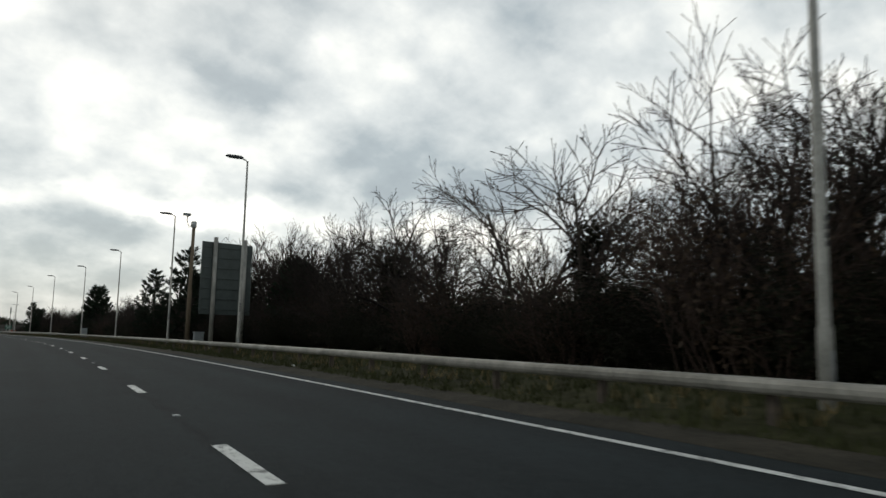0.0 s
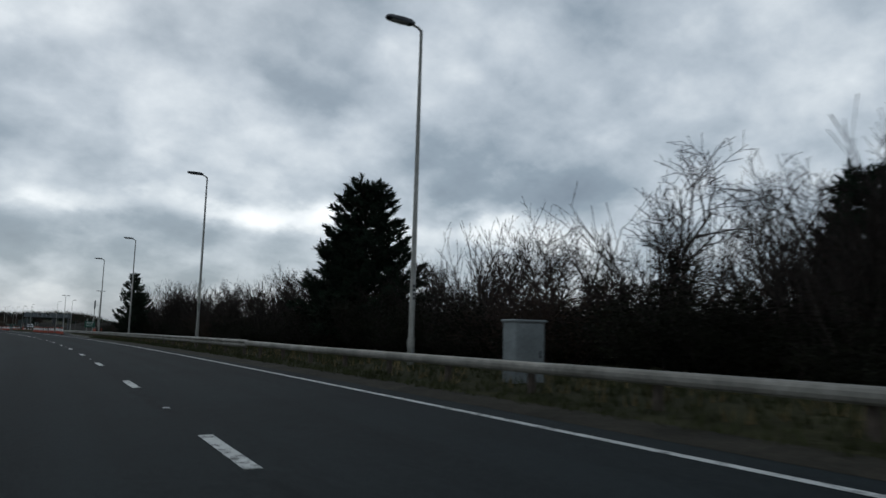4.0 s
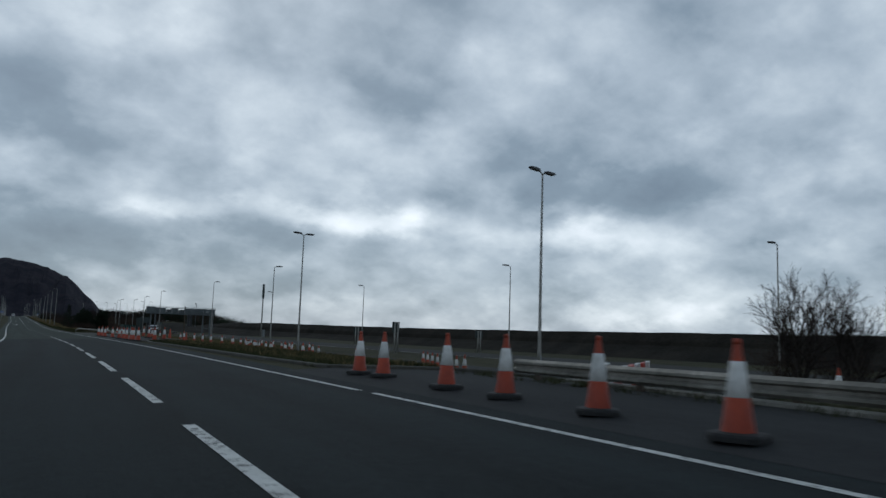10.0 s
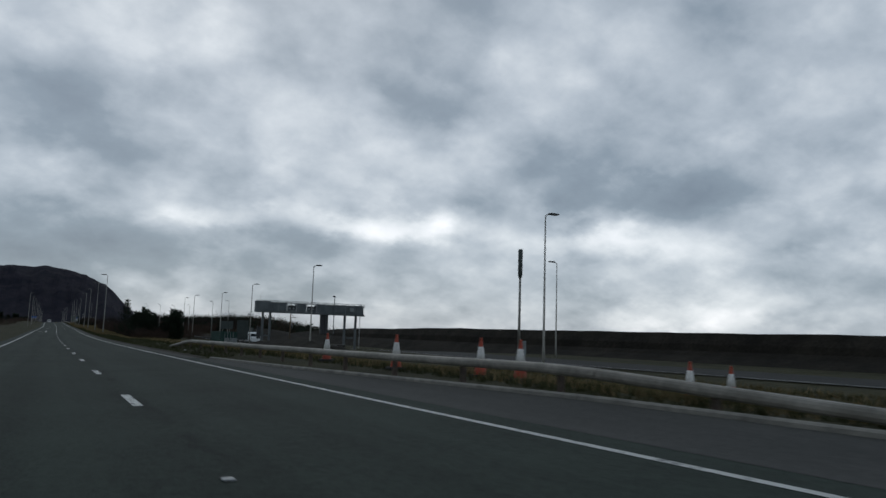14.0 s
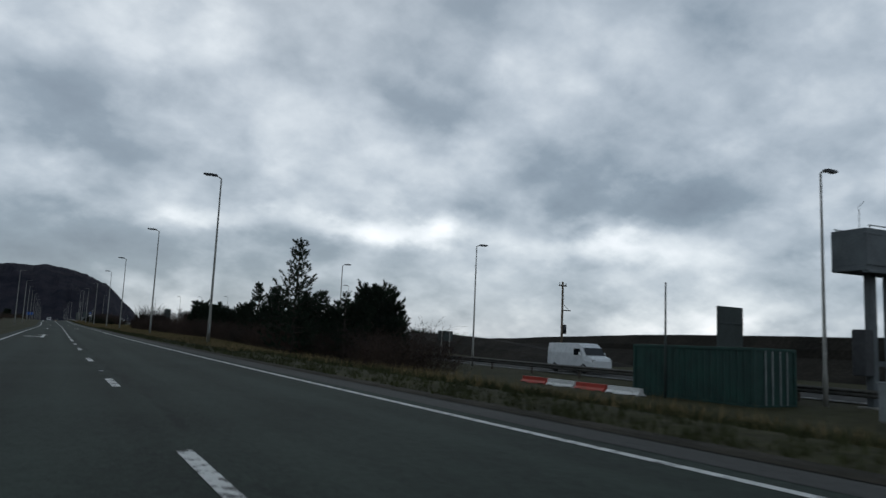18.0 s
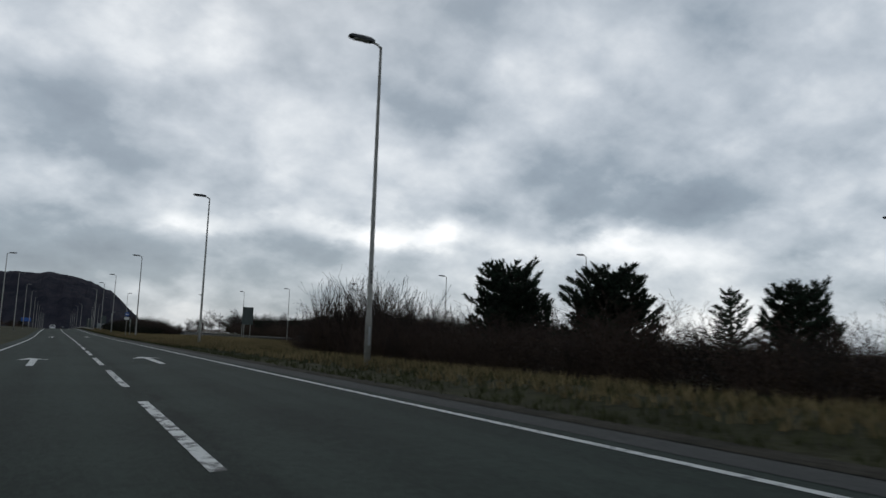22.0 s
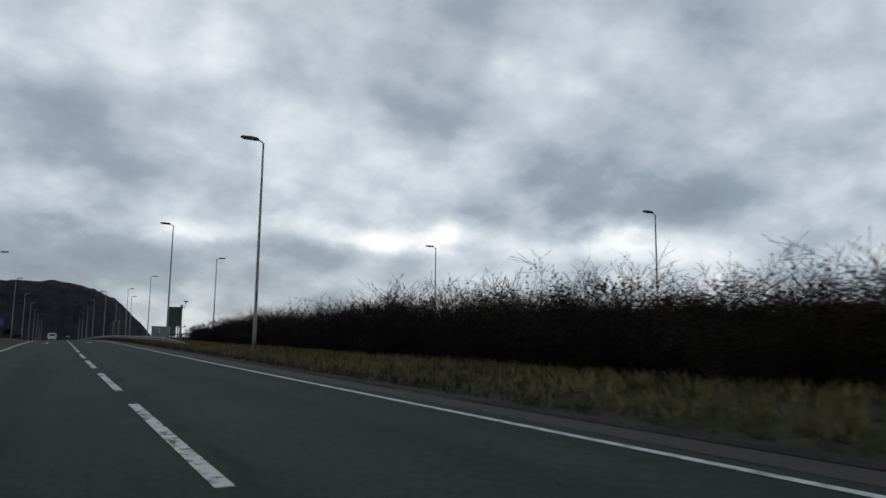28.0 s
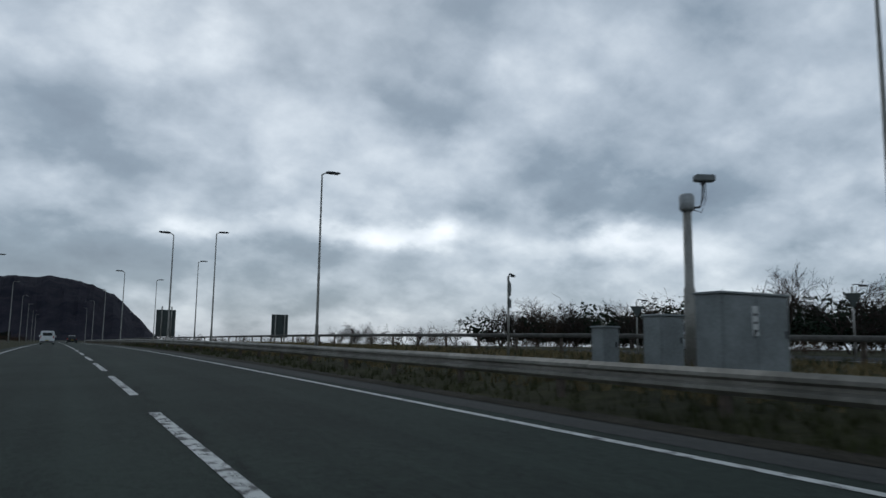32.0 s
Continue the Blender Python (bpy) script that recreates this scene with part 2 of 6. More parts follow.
def asphalt_material(name, dark, light, new_tone=(1.0, 1.0, 1.0)):
    """Worn bituminous surface: stone speckle, tracks along the lanes, seams and stains; u is the lateral place, v the distance along the road."""
    m = bpy.data.materials.new(name)
    m.use_nodes = True
    nt, L = m.node_tree, m.node_tree.links
    b = nt.nodes["Principled BSDF"]
    pos = nt.nodes.new("ShaderNodeNewGeometry").outputs["Position"]
    uv = nt.nodes.new("ShaderNodeUVMap")
    sp = nt.nodes.new("ShaderNodeSeparateXYZ")
    L.new(uv.outputs[0], sp.inputs[0])

    def tex(vec, sc, detail=4.0):
        n = nt.nodes.new("ShaderNodeTexNoise")
        L.new(vec, n.inputs["Vector"])
        n.inputs["Scale"].default_value, n.inputs["Detail"].default_value = sc, detail
        return n.outputs["Fac"]

    def calc(op, a, c, clamp=False):
        n = nt.nodes.new("ShaderNodeMath")
        n.operation, n.use_clamp = op, clamp
        for i, v in enumerate((a, c)):
            if isinstance(v, (int, float)):
                n.inputs[i].default_value = v
            else:
                L.new(v, n.inputs[i])
        return n.outputs[0]

    long = nt.nodes.new("ShaderNodeMapping")
    long.inputs["Scale"].default_value = (1.3, 0.03, 1)
    L.new(uv.outputs[0], long.inputs[0])
    f = calc("MULTIPLY", calc("SUBTRACT", tex(pos, 0.35), 0.5), 0.9)
    f = calc("ADD", f, calc("MULTIPLY", calc("SUBTRACT", tex(long.outputs[0], 1.0), 0.5), 1.3))
    f = calc("ADD", f, calc("MULTIPLY", calc("SUBTRACT", tex(pos, 70.0, 2.0), 0.5), 1.6))
    f = calc("ADD", f, calc("MULTIPLY", calc("SUBTRACT", tex(pos, 9.0, 3.0), 0.5), 1.1))
    f = calc("ADD", f, calc("MULTIPLY", calc("SUBTRACT", tex(pos, 26.0, 3.0), 0.5), 1.7))
    # tar seam beside the lane line, broken along its length
    seam = calc("SUBTRACT", 1.0, calc("MULTIPLY", calc("ABSOLUTE", calc("SUBTRACT", calc("ADD", sp.outputs[0], calc("MULTIPLY", tex(pos, 1.1), 0.5)), 1.72), 0.0), 9.0), True)
    f = calc("SUBTRACT", f, calc("MULTIPLY", seam, calc("MULTIPLY", calc("SUBTRACT", tex(pos, 0.5), 0.42), 4.0, True)))
    track = calc("MULTIPLY", calc("COSINE", calc("MULTIPLY", calc("SUBTRACT", sp.outputs[0], 0.35), 3.44), 0.0), 0.10)
    f = calc("ADD", calc("ADD", f, track), 0.5, True)
    mx = nt.nodes.new("ShaderNodeMix")
    mx.data_type = "RGBA"
    mx.inputs[6].default_value, mx.inputs[7].default_value = (*dark, 1), (*light, 1)
    L.new(f, mx.inputs[0])
    # the first stretch has a newer, darker and bluer surface course
    age = nt.nodes.new("ShaderNodeMapRange")
    for i, q in enumerate((296.0, 300.0)):
        age.inputs[1 + i].default_value = q
    L.new(calc("ADD", sp.outputs[1], calc("MULTIPLY", tex(pos, 0.8), 3.0)), age.inputs[0])
    tint = nt.nodes.new("ShaderNodeMix")
    tint.data_type = "RGBA"
    tint.inputs[6].default_value, tint.inputs[7].default_value = (*new_tone, 1), (1, 1, 1, 1)
    L.new(age.outputs[0], tint.inputs[0])
    worn = nt.nodes.new("ShaderNodeVectorMath")
    worn.operation = "MULTIPLY"
    L.new(mx.outputs[2], worn.inputs[0])
    L.new(tint.outputs[2], worn.inputs[1])
    L.new(worn.outputs[0], b.inputs["Base Color"])
    b.inputs["Roughness"].default_value = 0.86
    b.inputs["Specular IOR Level"].default_value = 0.12
    bp = nt.nodes.new("ShaderNodeBump")
    bp.inputs["Distance"].default_value = 0.004
    L.new(tex(pos, 110.0, 2.0), bp.inputs["Height"])
    L.new(bp.outputs[0], b.inputs["Normal"])
    return m


def paint_material(name, lo, hi, scale, detail=6.0, bare=0.12):
    """White road paint, worn through to the road in places."""
    m = mat(name, (0.62, 0.62, 0.59), (0.50, 0.50, 0.47), 3.0, 0.7, fine=0.12, world_space=True)
    nt = m.node_tree
    b = nt.nodes["Principled BSDF"]
    old = b.inputs["Base Color"].links[0].from_socket
    pos = nt.nodes.new("ShaderNodeNewGeometry").outputs["Position"]
    n = nt.nodes.new("ShaderNodeTexNoise")
    n.inputs["Scale"].default_value, n.inputs["Detail"].default_value, n.inputs["Roughness"].default_value = scale, detail, 0.7
    nt.links.new(pos, n.inputs["Vector"])
    r = nt.nodes.new("ShaderNodeMapRange")
    for i, q in enumerate((lo, hi)):
        r.inputs[1 + i].default_value = q
    nt.links.new(n.outputs["Fac"], r.inputs[0])
    mx = nt.nodes.new("ShaderNodeMix")
    mx.data_type = "RGBA"
    nt.links.new(r.outputs[0], mx.inputs[0])
    nt.links.new(old, mx.inputs[6])
    mx.inputs[7].default_value = (bare, bare, bare * 0.96, 1)
    nt.links.new(mx.outputs[2], b.inputs["Base Color"])
    return m


M_ROAD = asphalt_material("asphalt", (0.0166, 0.0221, 0.0181), (0.0408, 0.0552, 0.0445), (0.46, 0.47, 0.625))
M_ROAD_OLD = asphalt_material("old_asphalt", (0.040, 0.041, 0.039), (0.076, 0.076, 0.071), (0.45, 0.47, 0.52))
M_ROAD_FAR = asphalt_material("far_asphalt", (0.020, 0.021, 0.020), (0.037, 0.037, 0.034))
M_GRIT = mat("dirt_and_grit", (0.046, 0.040, 0.030), (0.024, 0.022, 0.016), 1.2, 0.95, bump=0.012, bump_scale=30.0, fine=0.4, world_space=True, spec=0.1)
M_PAINT = paint_material("road_paint", 0.54, 0.60, 7.0)
M_PAINT_WORN = paint_material("worn_road_paint", 0.52, 0.56, 5.0, 4.0, 0.07)
M_GRASS = mat("rough_grass", (0.046, 0.044, 0.020), (0.027, 0.027, 0.012), 0.22, 0.95, bump=0.05, bump_scale=9.0, fine=0.35, world_space=True, spec=0.1)
M_BLADE = mat("grass_blades", (0.052, 0.056, 0.023), (0.030, 0.034, 0.013), 0.30, 0.9, fine=0.3, world_space=True, spec=0.15)
M_STRAW = mat("dry_grass_blades", (0.215, 0.162, 0.080), (0.125, 0.098, 0.048), 0.35, 0.9, fine=0.3, world_space=True, spec=0.15)
M_KERB = mat("kerb_concrete", (0.24, 0.23, 0.20), (0.13, 0.125, 0.11), 2.5, 0.9, bump=0.006, fine=0.2, world_space=True)
M_KERB_DIRTY = mat("grimy_kerb_concrete", (0.085, 0.08, 0.066), (0.045, 0.043, 0.036), 2.5, 0.9, bump=0.006, fine=0.25, world_space=True)
M_GANTRY = mat("blue_grey_gantry_paint", (0.115, 0.13, 0.135), (0.075, 0.085, 0.09), 0.9, 0.6, 0.1, fine=0.15)
M_GALV = mat("galvanised_steel", (0.36, 0.37, 0.37), (0.26, 0.27, 0.27), 2.2, 0.55, 0.55, fine=0.15, vary=0.1)
M_POLE = mat("weathered_galvanised_pole", (0.32, 0.31, 0.28), (0.20, 0.195, 0.175), 1.6, 0.6, 0.35, fine=0.15, vary=0.12)
M_RAIL_DARK = mat("dirty_weathered_rail", (0.095, 0.09, 0.08), (0.05, 0.048, 0.042), 0.8, 0.75, 0.2, fine=0.25, world_space=True)
M_RAIL = mat("dull_zinc_rail", (0.29, 0.275, 0.24), (0.15, 0.142, 0.12), 0.8, 0.6, 0.45, fine=0.2, world_space=True)
M_RUST = mat("rusty_steel_post", (0.12, 0.095, 0.075), (0.07, 0.055, 0.045), 5.0, 0.85, 0.2, fine=0.3)
M_DARK = mat("dark_grey_metal", (0.045, 0.047, 0.05), (0.03, 0.031, 0.033), 6.0, 0.5, 0.2)
M_LENS = mat("clear_lamp_lens", (0.5, 0.5, 0.48), (0.4, 0.4, 0.38), 8.0, 0.25)
M_BARK = mat("grey_brown_bark", (0.054, 0.045, 0.037), (0.030, 0.026, 0.022), 6.0, 0.95, bump=0.01, fine=0.3, vary=0.25, spec=0.1)
M_TWIG = mat("winter_twigs", (0.036, 0.029, 0.025), (0.020, 0.016, 0.014), 3.0, 0.95, vary=0.3, spec=0.1)
M_REDTWIG = mat("red_brown_scrub_twigs", (0.066, 0.045, 0.035), (0.036, 0.025, 0.021), 2.0, 0.95, vary=0.3, spec=0.1)
M_NEEDLE = mat("dark_pine_needles", (0.019, 0.030, 0.018), (0.010, 0.017, 0.010), 3.0, 0.85, vary=0.25, spec=0.1)
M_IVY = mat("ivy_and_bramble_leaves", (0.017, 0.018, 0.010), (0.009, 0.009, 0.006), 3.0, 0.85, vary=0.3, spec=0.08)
M_DEADLEAF = mat("dead_brown_leaves", (0.055, 0.037, 0.024), (0.028, 0.020, 0.014), 3.0, 0.85, vary=0.3, spec=0.1)
M_WOOD = mat("weathered_timber_pole", (0.14, 0.105, 0.07), (0.09, 0.068, 0.045), 3.0, 0.85, bump=0.004, fine=0.25, stretch=(8, 8, 0.6))
M_SIGNBACK = mat("grey_sign_back", (0.052, 0.066, 0.062), (0.036, 0.046, 0.043), 1.5, 0.55, 0.1, fine=0.12)
M_GREEN = mat("green_sign_face", (0.010, 0.075, 0.050), (0.007, 0.055, 0.036), 3.0, 0.5)
M_CONTAINER = mat("green_painted_steel", (0.008, 0.045, 0.034), (0.005, 0.028, 0.022), 1.3, 0.55, fine=0.2)
M_CABINET = mat("grey_painted_cabinet", (0.23, 0.25, 0.25), (0.16, 0.175, 0.175), 1.4, 0.65, fine=0.15)
M_WHITE = mat("white_reflective_sleeve", (0.72, 0.72, 0.70), (0.52, 0.51, 0.48), 6.0, 0.5, vary=0.12)
M_CONE = mat("faded_orange_red_plastic", (0.40, 0.058, 0.022), (0.27, 0.040, 0.018), 5.0, 0.55, vary=0.15)
M_RUBBER = mat("black_rubber", (0.022, 0.022, 0.022), (0.014, 0.014, 0.014), 8.0, 0.8)
M_BLUE = mat("blue_sign_face", (0.012, 0.08, 0.30), (0.010, 0.06, 0.24), 4.0, 0.4)
M_PLATE = mat("white_sign_plate", (0.62, 0.62, 0.60), (0.5, 0.5, 0.48), 4.0, 0.5)
M_WALL = mat("dark_sea_wall_stone", (0.026, 0.023, 0.018), (0.012, 0.011, 0.009), 0.25, 0.95, bump=0.08, bump_scale=3.0, fine=0.35, world_space=True, spec=0.06)
# moorland colour with the blue of aerial haze mixed in
M_ROCK = mat("hazed_moorland_and_crag", (0.0280, 0.0265, 0.0350), (0.0115, 0.0125, 0.0205), 0.010, 0.95, fine=0.35, world_space=True, spec=0.03)
M_CARDARK = mat("dark_grey_car_paint", (0.020, 0.021, 0.023), (0.016, 0.017, 0.018), 3.0, 0.25, 0.3)
M_CARWHITE = mat("white_van_paint", (0.72, 0.73, 0.73), (0.6, 0.61, 0.61), 2.0, 0.3)
M_CARSILVER = mat("silver_car_paint", (0.52, 0.54, 0.56), (0.44, 0.46, 0.48), 2.0, 0.3, 0.4)
M_GLASS = mat("dark_car_glass", (0.015, 0.018, 0.02), (0.012, 0.014, 0.016), 2.0, 0.08)
M_TAIL = mat("red_tail_lamp", (0.35, 0.012, 0.010), (0.25, 0.01, 0.01), 4.0, 0.25)
M_PLATE_Y = mat("yellow_number_plate", (0.55, 0.42, 0.06), (0.45, 0.34, 0.05), 4.0, 0.4)
M_BARRIER = mat("red_plastic_barrier", (0.45, 0.05, 0.03), (0.33, 0.04, 0.025), 3.0, 0.55)


# ---- mesh helpers ----
class Build:
    """Collects faces for one mesh."""

    def __init__(self):
        self.v, self.f = [], []

    def add(self, verts, faces):
        n = len(self.v)
        self.v.extend(verts)
        self.f.extend([tuple(i + n for i in f) for f in faces])
        return self

    def box(self, x0, y0, z0, x1, y1, z1, cut=0.0):
        """A box with its upright and lying edges cut back by cut."""
        if cut <= 0:
            c = [(x, y, z) for z in (z0, z1) for y in (y0, y1) for x in (x0, x1)]
            return self.add(c, [(0, 2, 3, 1), (4, 5, 7, 6), (0, 1, 5, 4), (2, 6, 7, 3), (0, 4, 6, 2), (1, 3, 7, 5)])
        rings = []
        for z, k in ((z0, cut), (z0 + cut, 0.0), (z1 - cut, 0.0), (z1, cut)):
            a, b, c, d = x0 + k, y0 + k, x1 - k, y1 - k
            q = cut
            rings.append([(a + q, b, z), (c - q, b, z), (c, b + q, z), (c, d - q, z), (c - q, d, z), (a + q, d, z), (a, d - q, z), (a, b + q, z)])
        return self.loft(rings)

    def loft(self, rings, caps=True):
        n, m = len(self.v), len(rings[0])
        for r in rings:
            self.v.extend(r)
        for i in range(len(rings) - 1):
            a, b = n + i * m, n + (i + 1) * m
            for k in range(m):
                q = (k + 1) % m
                self.f.append((a + k, a + q, b + q, b + k))
        if caps:
            self.f.append(tuple(n + k for k in reversed(range(m))))
            self.f.append(tuple(n + (len(rings) - 1) * m + k for k in range(m)))
        return self

    def tube(self, pts, radii, n=6, caps=False):
        pts = [Vector(p) for p in pts]
        rings = []
        for i, p in enumerate(pts):
            d = (pts[min(i + 1, len(pts) - 1)] - pts[max(i - 1, 0)]).normalized()
            a = d.cross(Vector((0.31, 0.77, 0.2)) if abs(d.z) > 0.8 else Vector((0, 0, 1))).normalized()
            b = d.cross(a)
            rings.append([tuple(p + (a * math.cos(k * math.tau / n) + b * math.sin(k * math.tau / n)) * radii[i]) for k in range(n)])
        return self.loft(rings, caps)

    def mesh(self, name, smooth=False):
        me = bpy.data.meshes.new(name)
        me.from_pydata(self.v, [], self.f)
        if smooth:
            me.polygons.foreach_set("use_smooth", [True] * len(me.polygons))
        me.update()
        return me


def part(name, b, material, parent, label="", smooth=False):
    """One mesh object under a thing or part; b is a Build or a mesh."""
    me = b if isinstance(b, bpy.types.Mesh) else b.mesh(name, smooth)
    if not me.materials:
        me.materials.append(material)
    ob = new(name, me)
    ob.parent = parent
    return tagged(ob, label)


def thing(name, label, category, group="", kind=""):
    return tagged(new(name), label, category, group, kind)


def smooth01(v):
    v = min(max(v, 0.0), 1.0)
    return v * v * (3 - 2 * v)


def lin(s, pts):
    return float(np.interp(s, [p[0] for p in pts], [p[1] for p in pts]))


# ---- lie of the land ----
VERGE = [(-600, 0.17), (165, 0.17), (190, 0.10), (330, 0.12), (352, 0.20), (392, 0.20), (404, 0.06), (436, 0.06), (455, 0.22), (4600, 0.22)]
FAR = [(-600, 0.5), (205, 0.5), (235, -0.4), (300, -0.35), (385, 0.0), (410, -0.75), (475, -0.75), (520, -0.3), (560, -0.45), (640, -0.4), (700, 0.4), (730, 0.55), (4600, 0.6)]

DROP = [(-600, 8.8), (392, 8.8), (404, 7.2), (440, 7.4), (460, 8.8), (535, 8.8), (552, 24.6), (640, 23.8), (690, 21.0), (700, 12.0), (720, 8.8), (4600, 8.8)]
FALL = [(-600, 8.0), (535, 8.0), (552, 3.0), (690, 3.0), (720, 8.0), (4600, 8.0)]


def ground_z(s, lat):
    if lat < -3.6:
        return -0.10 + 0.35 * smooth01((-3.6 - lat) / 4)
    if lat <= 5.9:
        return CROSS * lat
    v = CROSS * 5.9 + lin(s, VERGE) * smooth01((lat - 5.9) / 2.5)
    return v + (lin(s, FAR) - v) * smooth01((lat - lin(s, DROP)) / lin(s, FALL))


def at(s, lat, z=None, turn=0.0, size=1.0, lift=0.0):
    """The pose of a thing that stands at (s, lat); its y looks along the road."""
    x, y, h = road(s, lat)
    if z is None:
        z = ground_z(s, lat)
    return Matrix.Translation((x, y, z + lift)) @ Matrix.Rotation(h + radians(turn), 4, "Z") @ Matrix.Scale(size, 4)


def put(ob, m, first):
    """The first of a kind is moved to its place, the others are copies."""
    if not first:
        return copy_thing(ob, m @ Matrix.Diagonal((*[1 / v for v in ob.scale], 1)))
    ob.matrix_basis = m
    return ob


def sheet(name, s_list, lat_of, z_of, material, uv=True):
    """A strip of ground: rows along s, columns at lat_of(s)."""
    me = bpy.data.meshes.new(name)
    v, f, u = [], [], []
    cols = len(lat_of(s_list[0]))
    for s in s_list:
        for lat in lat_of(s):
            x, y, _ = road(s, lat)
            v.append((x, y, z_of(s, lat)))
            u.append((lat, s))
    for i in range(len(s_list) - 1):
        for k in range(cols - 1):
            a = i * cols + k
            f.append((a, a + 1, a + cols + 1, a + cols))
    me.from_pydata(v, [], f)
    if uv:
        lay = me.uv_layers.new(name="UVMap")
        idx = np.empty(len(me.loops), dtype=np.int32)
        me.loops.foreach_get("vertex_index", idx)
        lay.data.foreach_set("uv", np.array(u, dtype=np.float32)[idx].ravel())
    me.materials.append(material)
    me.update()
    return new(name, me)


def span(a, b, step):
    n = max(1, round((b - a) / step))
    return [a + (b - a) * i / n for i in range(n + 1)]


# ---- ground, road, kerbs ----
S_ALL = [-560, -300, -150] + span(-80, 960, 4) + [1000, 1060, 1140, 1250, 1400, 1600, 1900, 2300, 2900, 3600, 4500]
LATS = [-1000, -500, -220, -100, -50, -25, -14, -9, -7, -5.5, -4.4, -3.62, -3.58, 5.88, 5.92, 6.3, 6.8, 7.3, 7.9, 8.5, 9.2, 10, 11, 12, 13, 14, 15, 16, 17, 19, 22, 26, 31, 37, 44, 52, 56, 66, 80, 120, 220, 500, 1100, 2400]


def sheet_z(s, lat):
    z = ground_z(s, lat)
    if -3.6 < lat < 5.9:
        return z - 0.08
    if lat > 66:
        z -= min((lat - 66) * 0.02, 1.5) * lin(s, [(540, 1), (600, 0)])
    lump = noise.noise((s * 0.21, lat * 0.37, 0.0)) * 0.05 if 6.2 < lat < 30 or -20 < lat < -4 else 0.0
    return z + lump


tagged(sheet("ground", S_ALL, lambda s: LATS, sheet_z, M_GRASS), "rough winter grass ground beside the road", "ground", kind="structure")
tagged(sheet("road", S_ALL, lambda s: [-3.6, -2.5, -1.0, 1.0, 3.0, 5.0, 5.9], lambda s, lat: CROSS * lat, M_ROAD), "dark grey worn asphalt carriageway", "road", kind="structure")
# gritty strip where the asphalt meets the verge
tagged(sheet("verge_strip", span(-60, 172, 2) , lambda s: [5.5 + 0.1 * noise.noise((s * 0.6, 0, 0)), 5.9, 6.25 + 0.22 * noise.noise((s * 0.5, 5, 0))], lambda s, lat: CROSS * lat + 0.003 if lat < 5.8 else ground_z(s, lat) + 0.035, M_GRIT), "dirty gritty road edge along the verge", "road edge", kind="structure")
tagged(sheet("verge_strip", span(346, 900, 2), lambda s: [5.3 + 0.06 * noise.noise((s * 0.6, 0, 0)), 5.6, 5.9], lambda s, lat: CROSS * lat + 0.004, M_ROAD_OLD), "pale worn asphalt strip beyond the edge line", "road edge", kind="structure")
tagged(sheet("verge_strip", span(346, 900, 2), lambda s: [5.86, 6.0, 6.22 + 0.2 * noise.noise((s * 0.5, 5, 0))], lambda s, lat: CROSS * lat + 0.012 if lat < 5.9 else ground_z(s, lat) + 0.035, M_GRIT), "dirty gritty road edge along the verge", "road edge", kind="structure")

# wider paving where the works traffic crosses the central reserve
KERB1 = [(172, 5.95), (180, 6.2), (190, 6.5), (200, 7.3), (212, 8.4), (228, 8.9), (236, 9.6), (240, 12.0), (243, 20.0)]
KERB2 = [(239, 13.0), (241.5, 8.0), (244, 6.7), (252, 6.5), (278, 6.3), (282, 6.5), (284.5, 8.5), (287, 10.5)]
KERB3 = [(292, 13.5), (294, 10.5), (298, 8.8), (303, 8.1), (310, 7.6), (322, 7.7), (335, 6.6), (344, 5.95)]


def pave_z(s, lat):
    if lat < 5.7:
        return CROSS * lat + 0.003
    return (max(ground_z(s, lat), CROSS * lat) if lat < 8 else ground_z(s, lat)) + 0.03


for a, b, edge in ((172, 241, lambda s: lin(s, KERB1)), (239, 243.5, lambda s: 26.0), (283, 293, lambda s: 20.7), (292, 344, lambda s: lin(s, KERB3))):
    tagged(sheet("pavement", span(a, b, 2), lambda s, edge=edge: [5.55] + [5.9 + (max(edge(s), 5.95) - 5.9) * k / 8 for k in range(1, 9)], pave_z, M_ROAD_OLD), "worn asphalt widening for the works crossover", "pavement", kind="structure")
tagged(sheet("pavement", span(243, 284, 2), lambda s: [15.2 + 0.5 * k for k in range(12)], lambda s, lat: pave_z(s, lat) + 0.01, M_ROAD_OLD), "asphalt crossover lane behind the grass island", "pavement", kind="structure")


def kerb_run(pts, count, stone=None):
    """A row of concrete kerb stones along a line of the plan."""
    run = thing("kerb", "weathered concrete kerb stones beside the works paving", "kerb", kind="structure")
    dist = [0.0]
    for p, q in zip(pts, pts[1:]):
        dist.append(dist[-1] + math.hypot(q[0] - p[0], q[1] - p[1]))
    for i in range(count):
        d0, d1 = dist[-1] * i / count, dist[-1] * (i + 1) / count - 0.012
        ends = []
        for d in (d0, d1):
            s, lat = float(np.interp(d, dist, [p[0] for p in pts])), float(np.interp(d, dist, [p[1] for p in pts]))
            x, y, _ = road(s, lat)
            ends.append(Vector((x, y, pave_z(s, lat))))
        way = (ends[1] - ends[0]).normalized()
        out = Vector((way.y, -way.x, 0))
        rings = []
        for e in ends:
            rings.append([tuple(e + out * o + Vector((0, 0, z))) for o, z in ((0, -0.1), (0.14, -0.1), (0.14, 0.08), (0.035, 0.08), (0, 0.055))])
        part("kerb_stone", Build().loft(rings), stone or M_KERB, run)


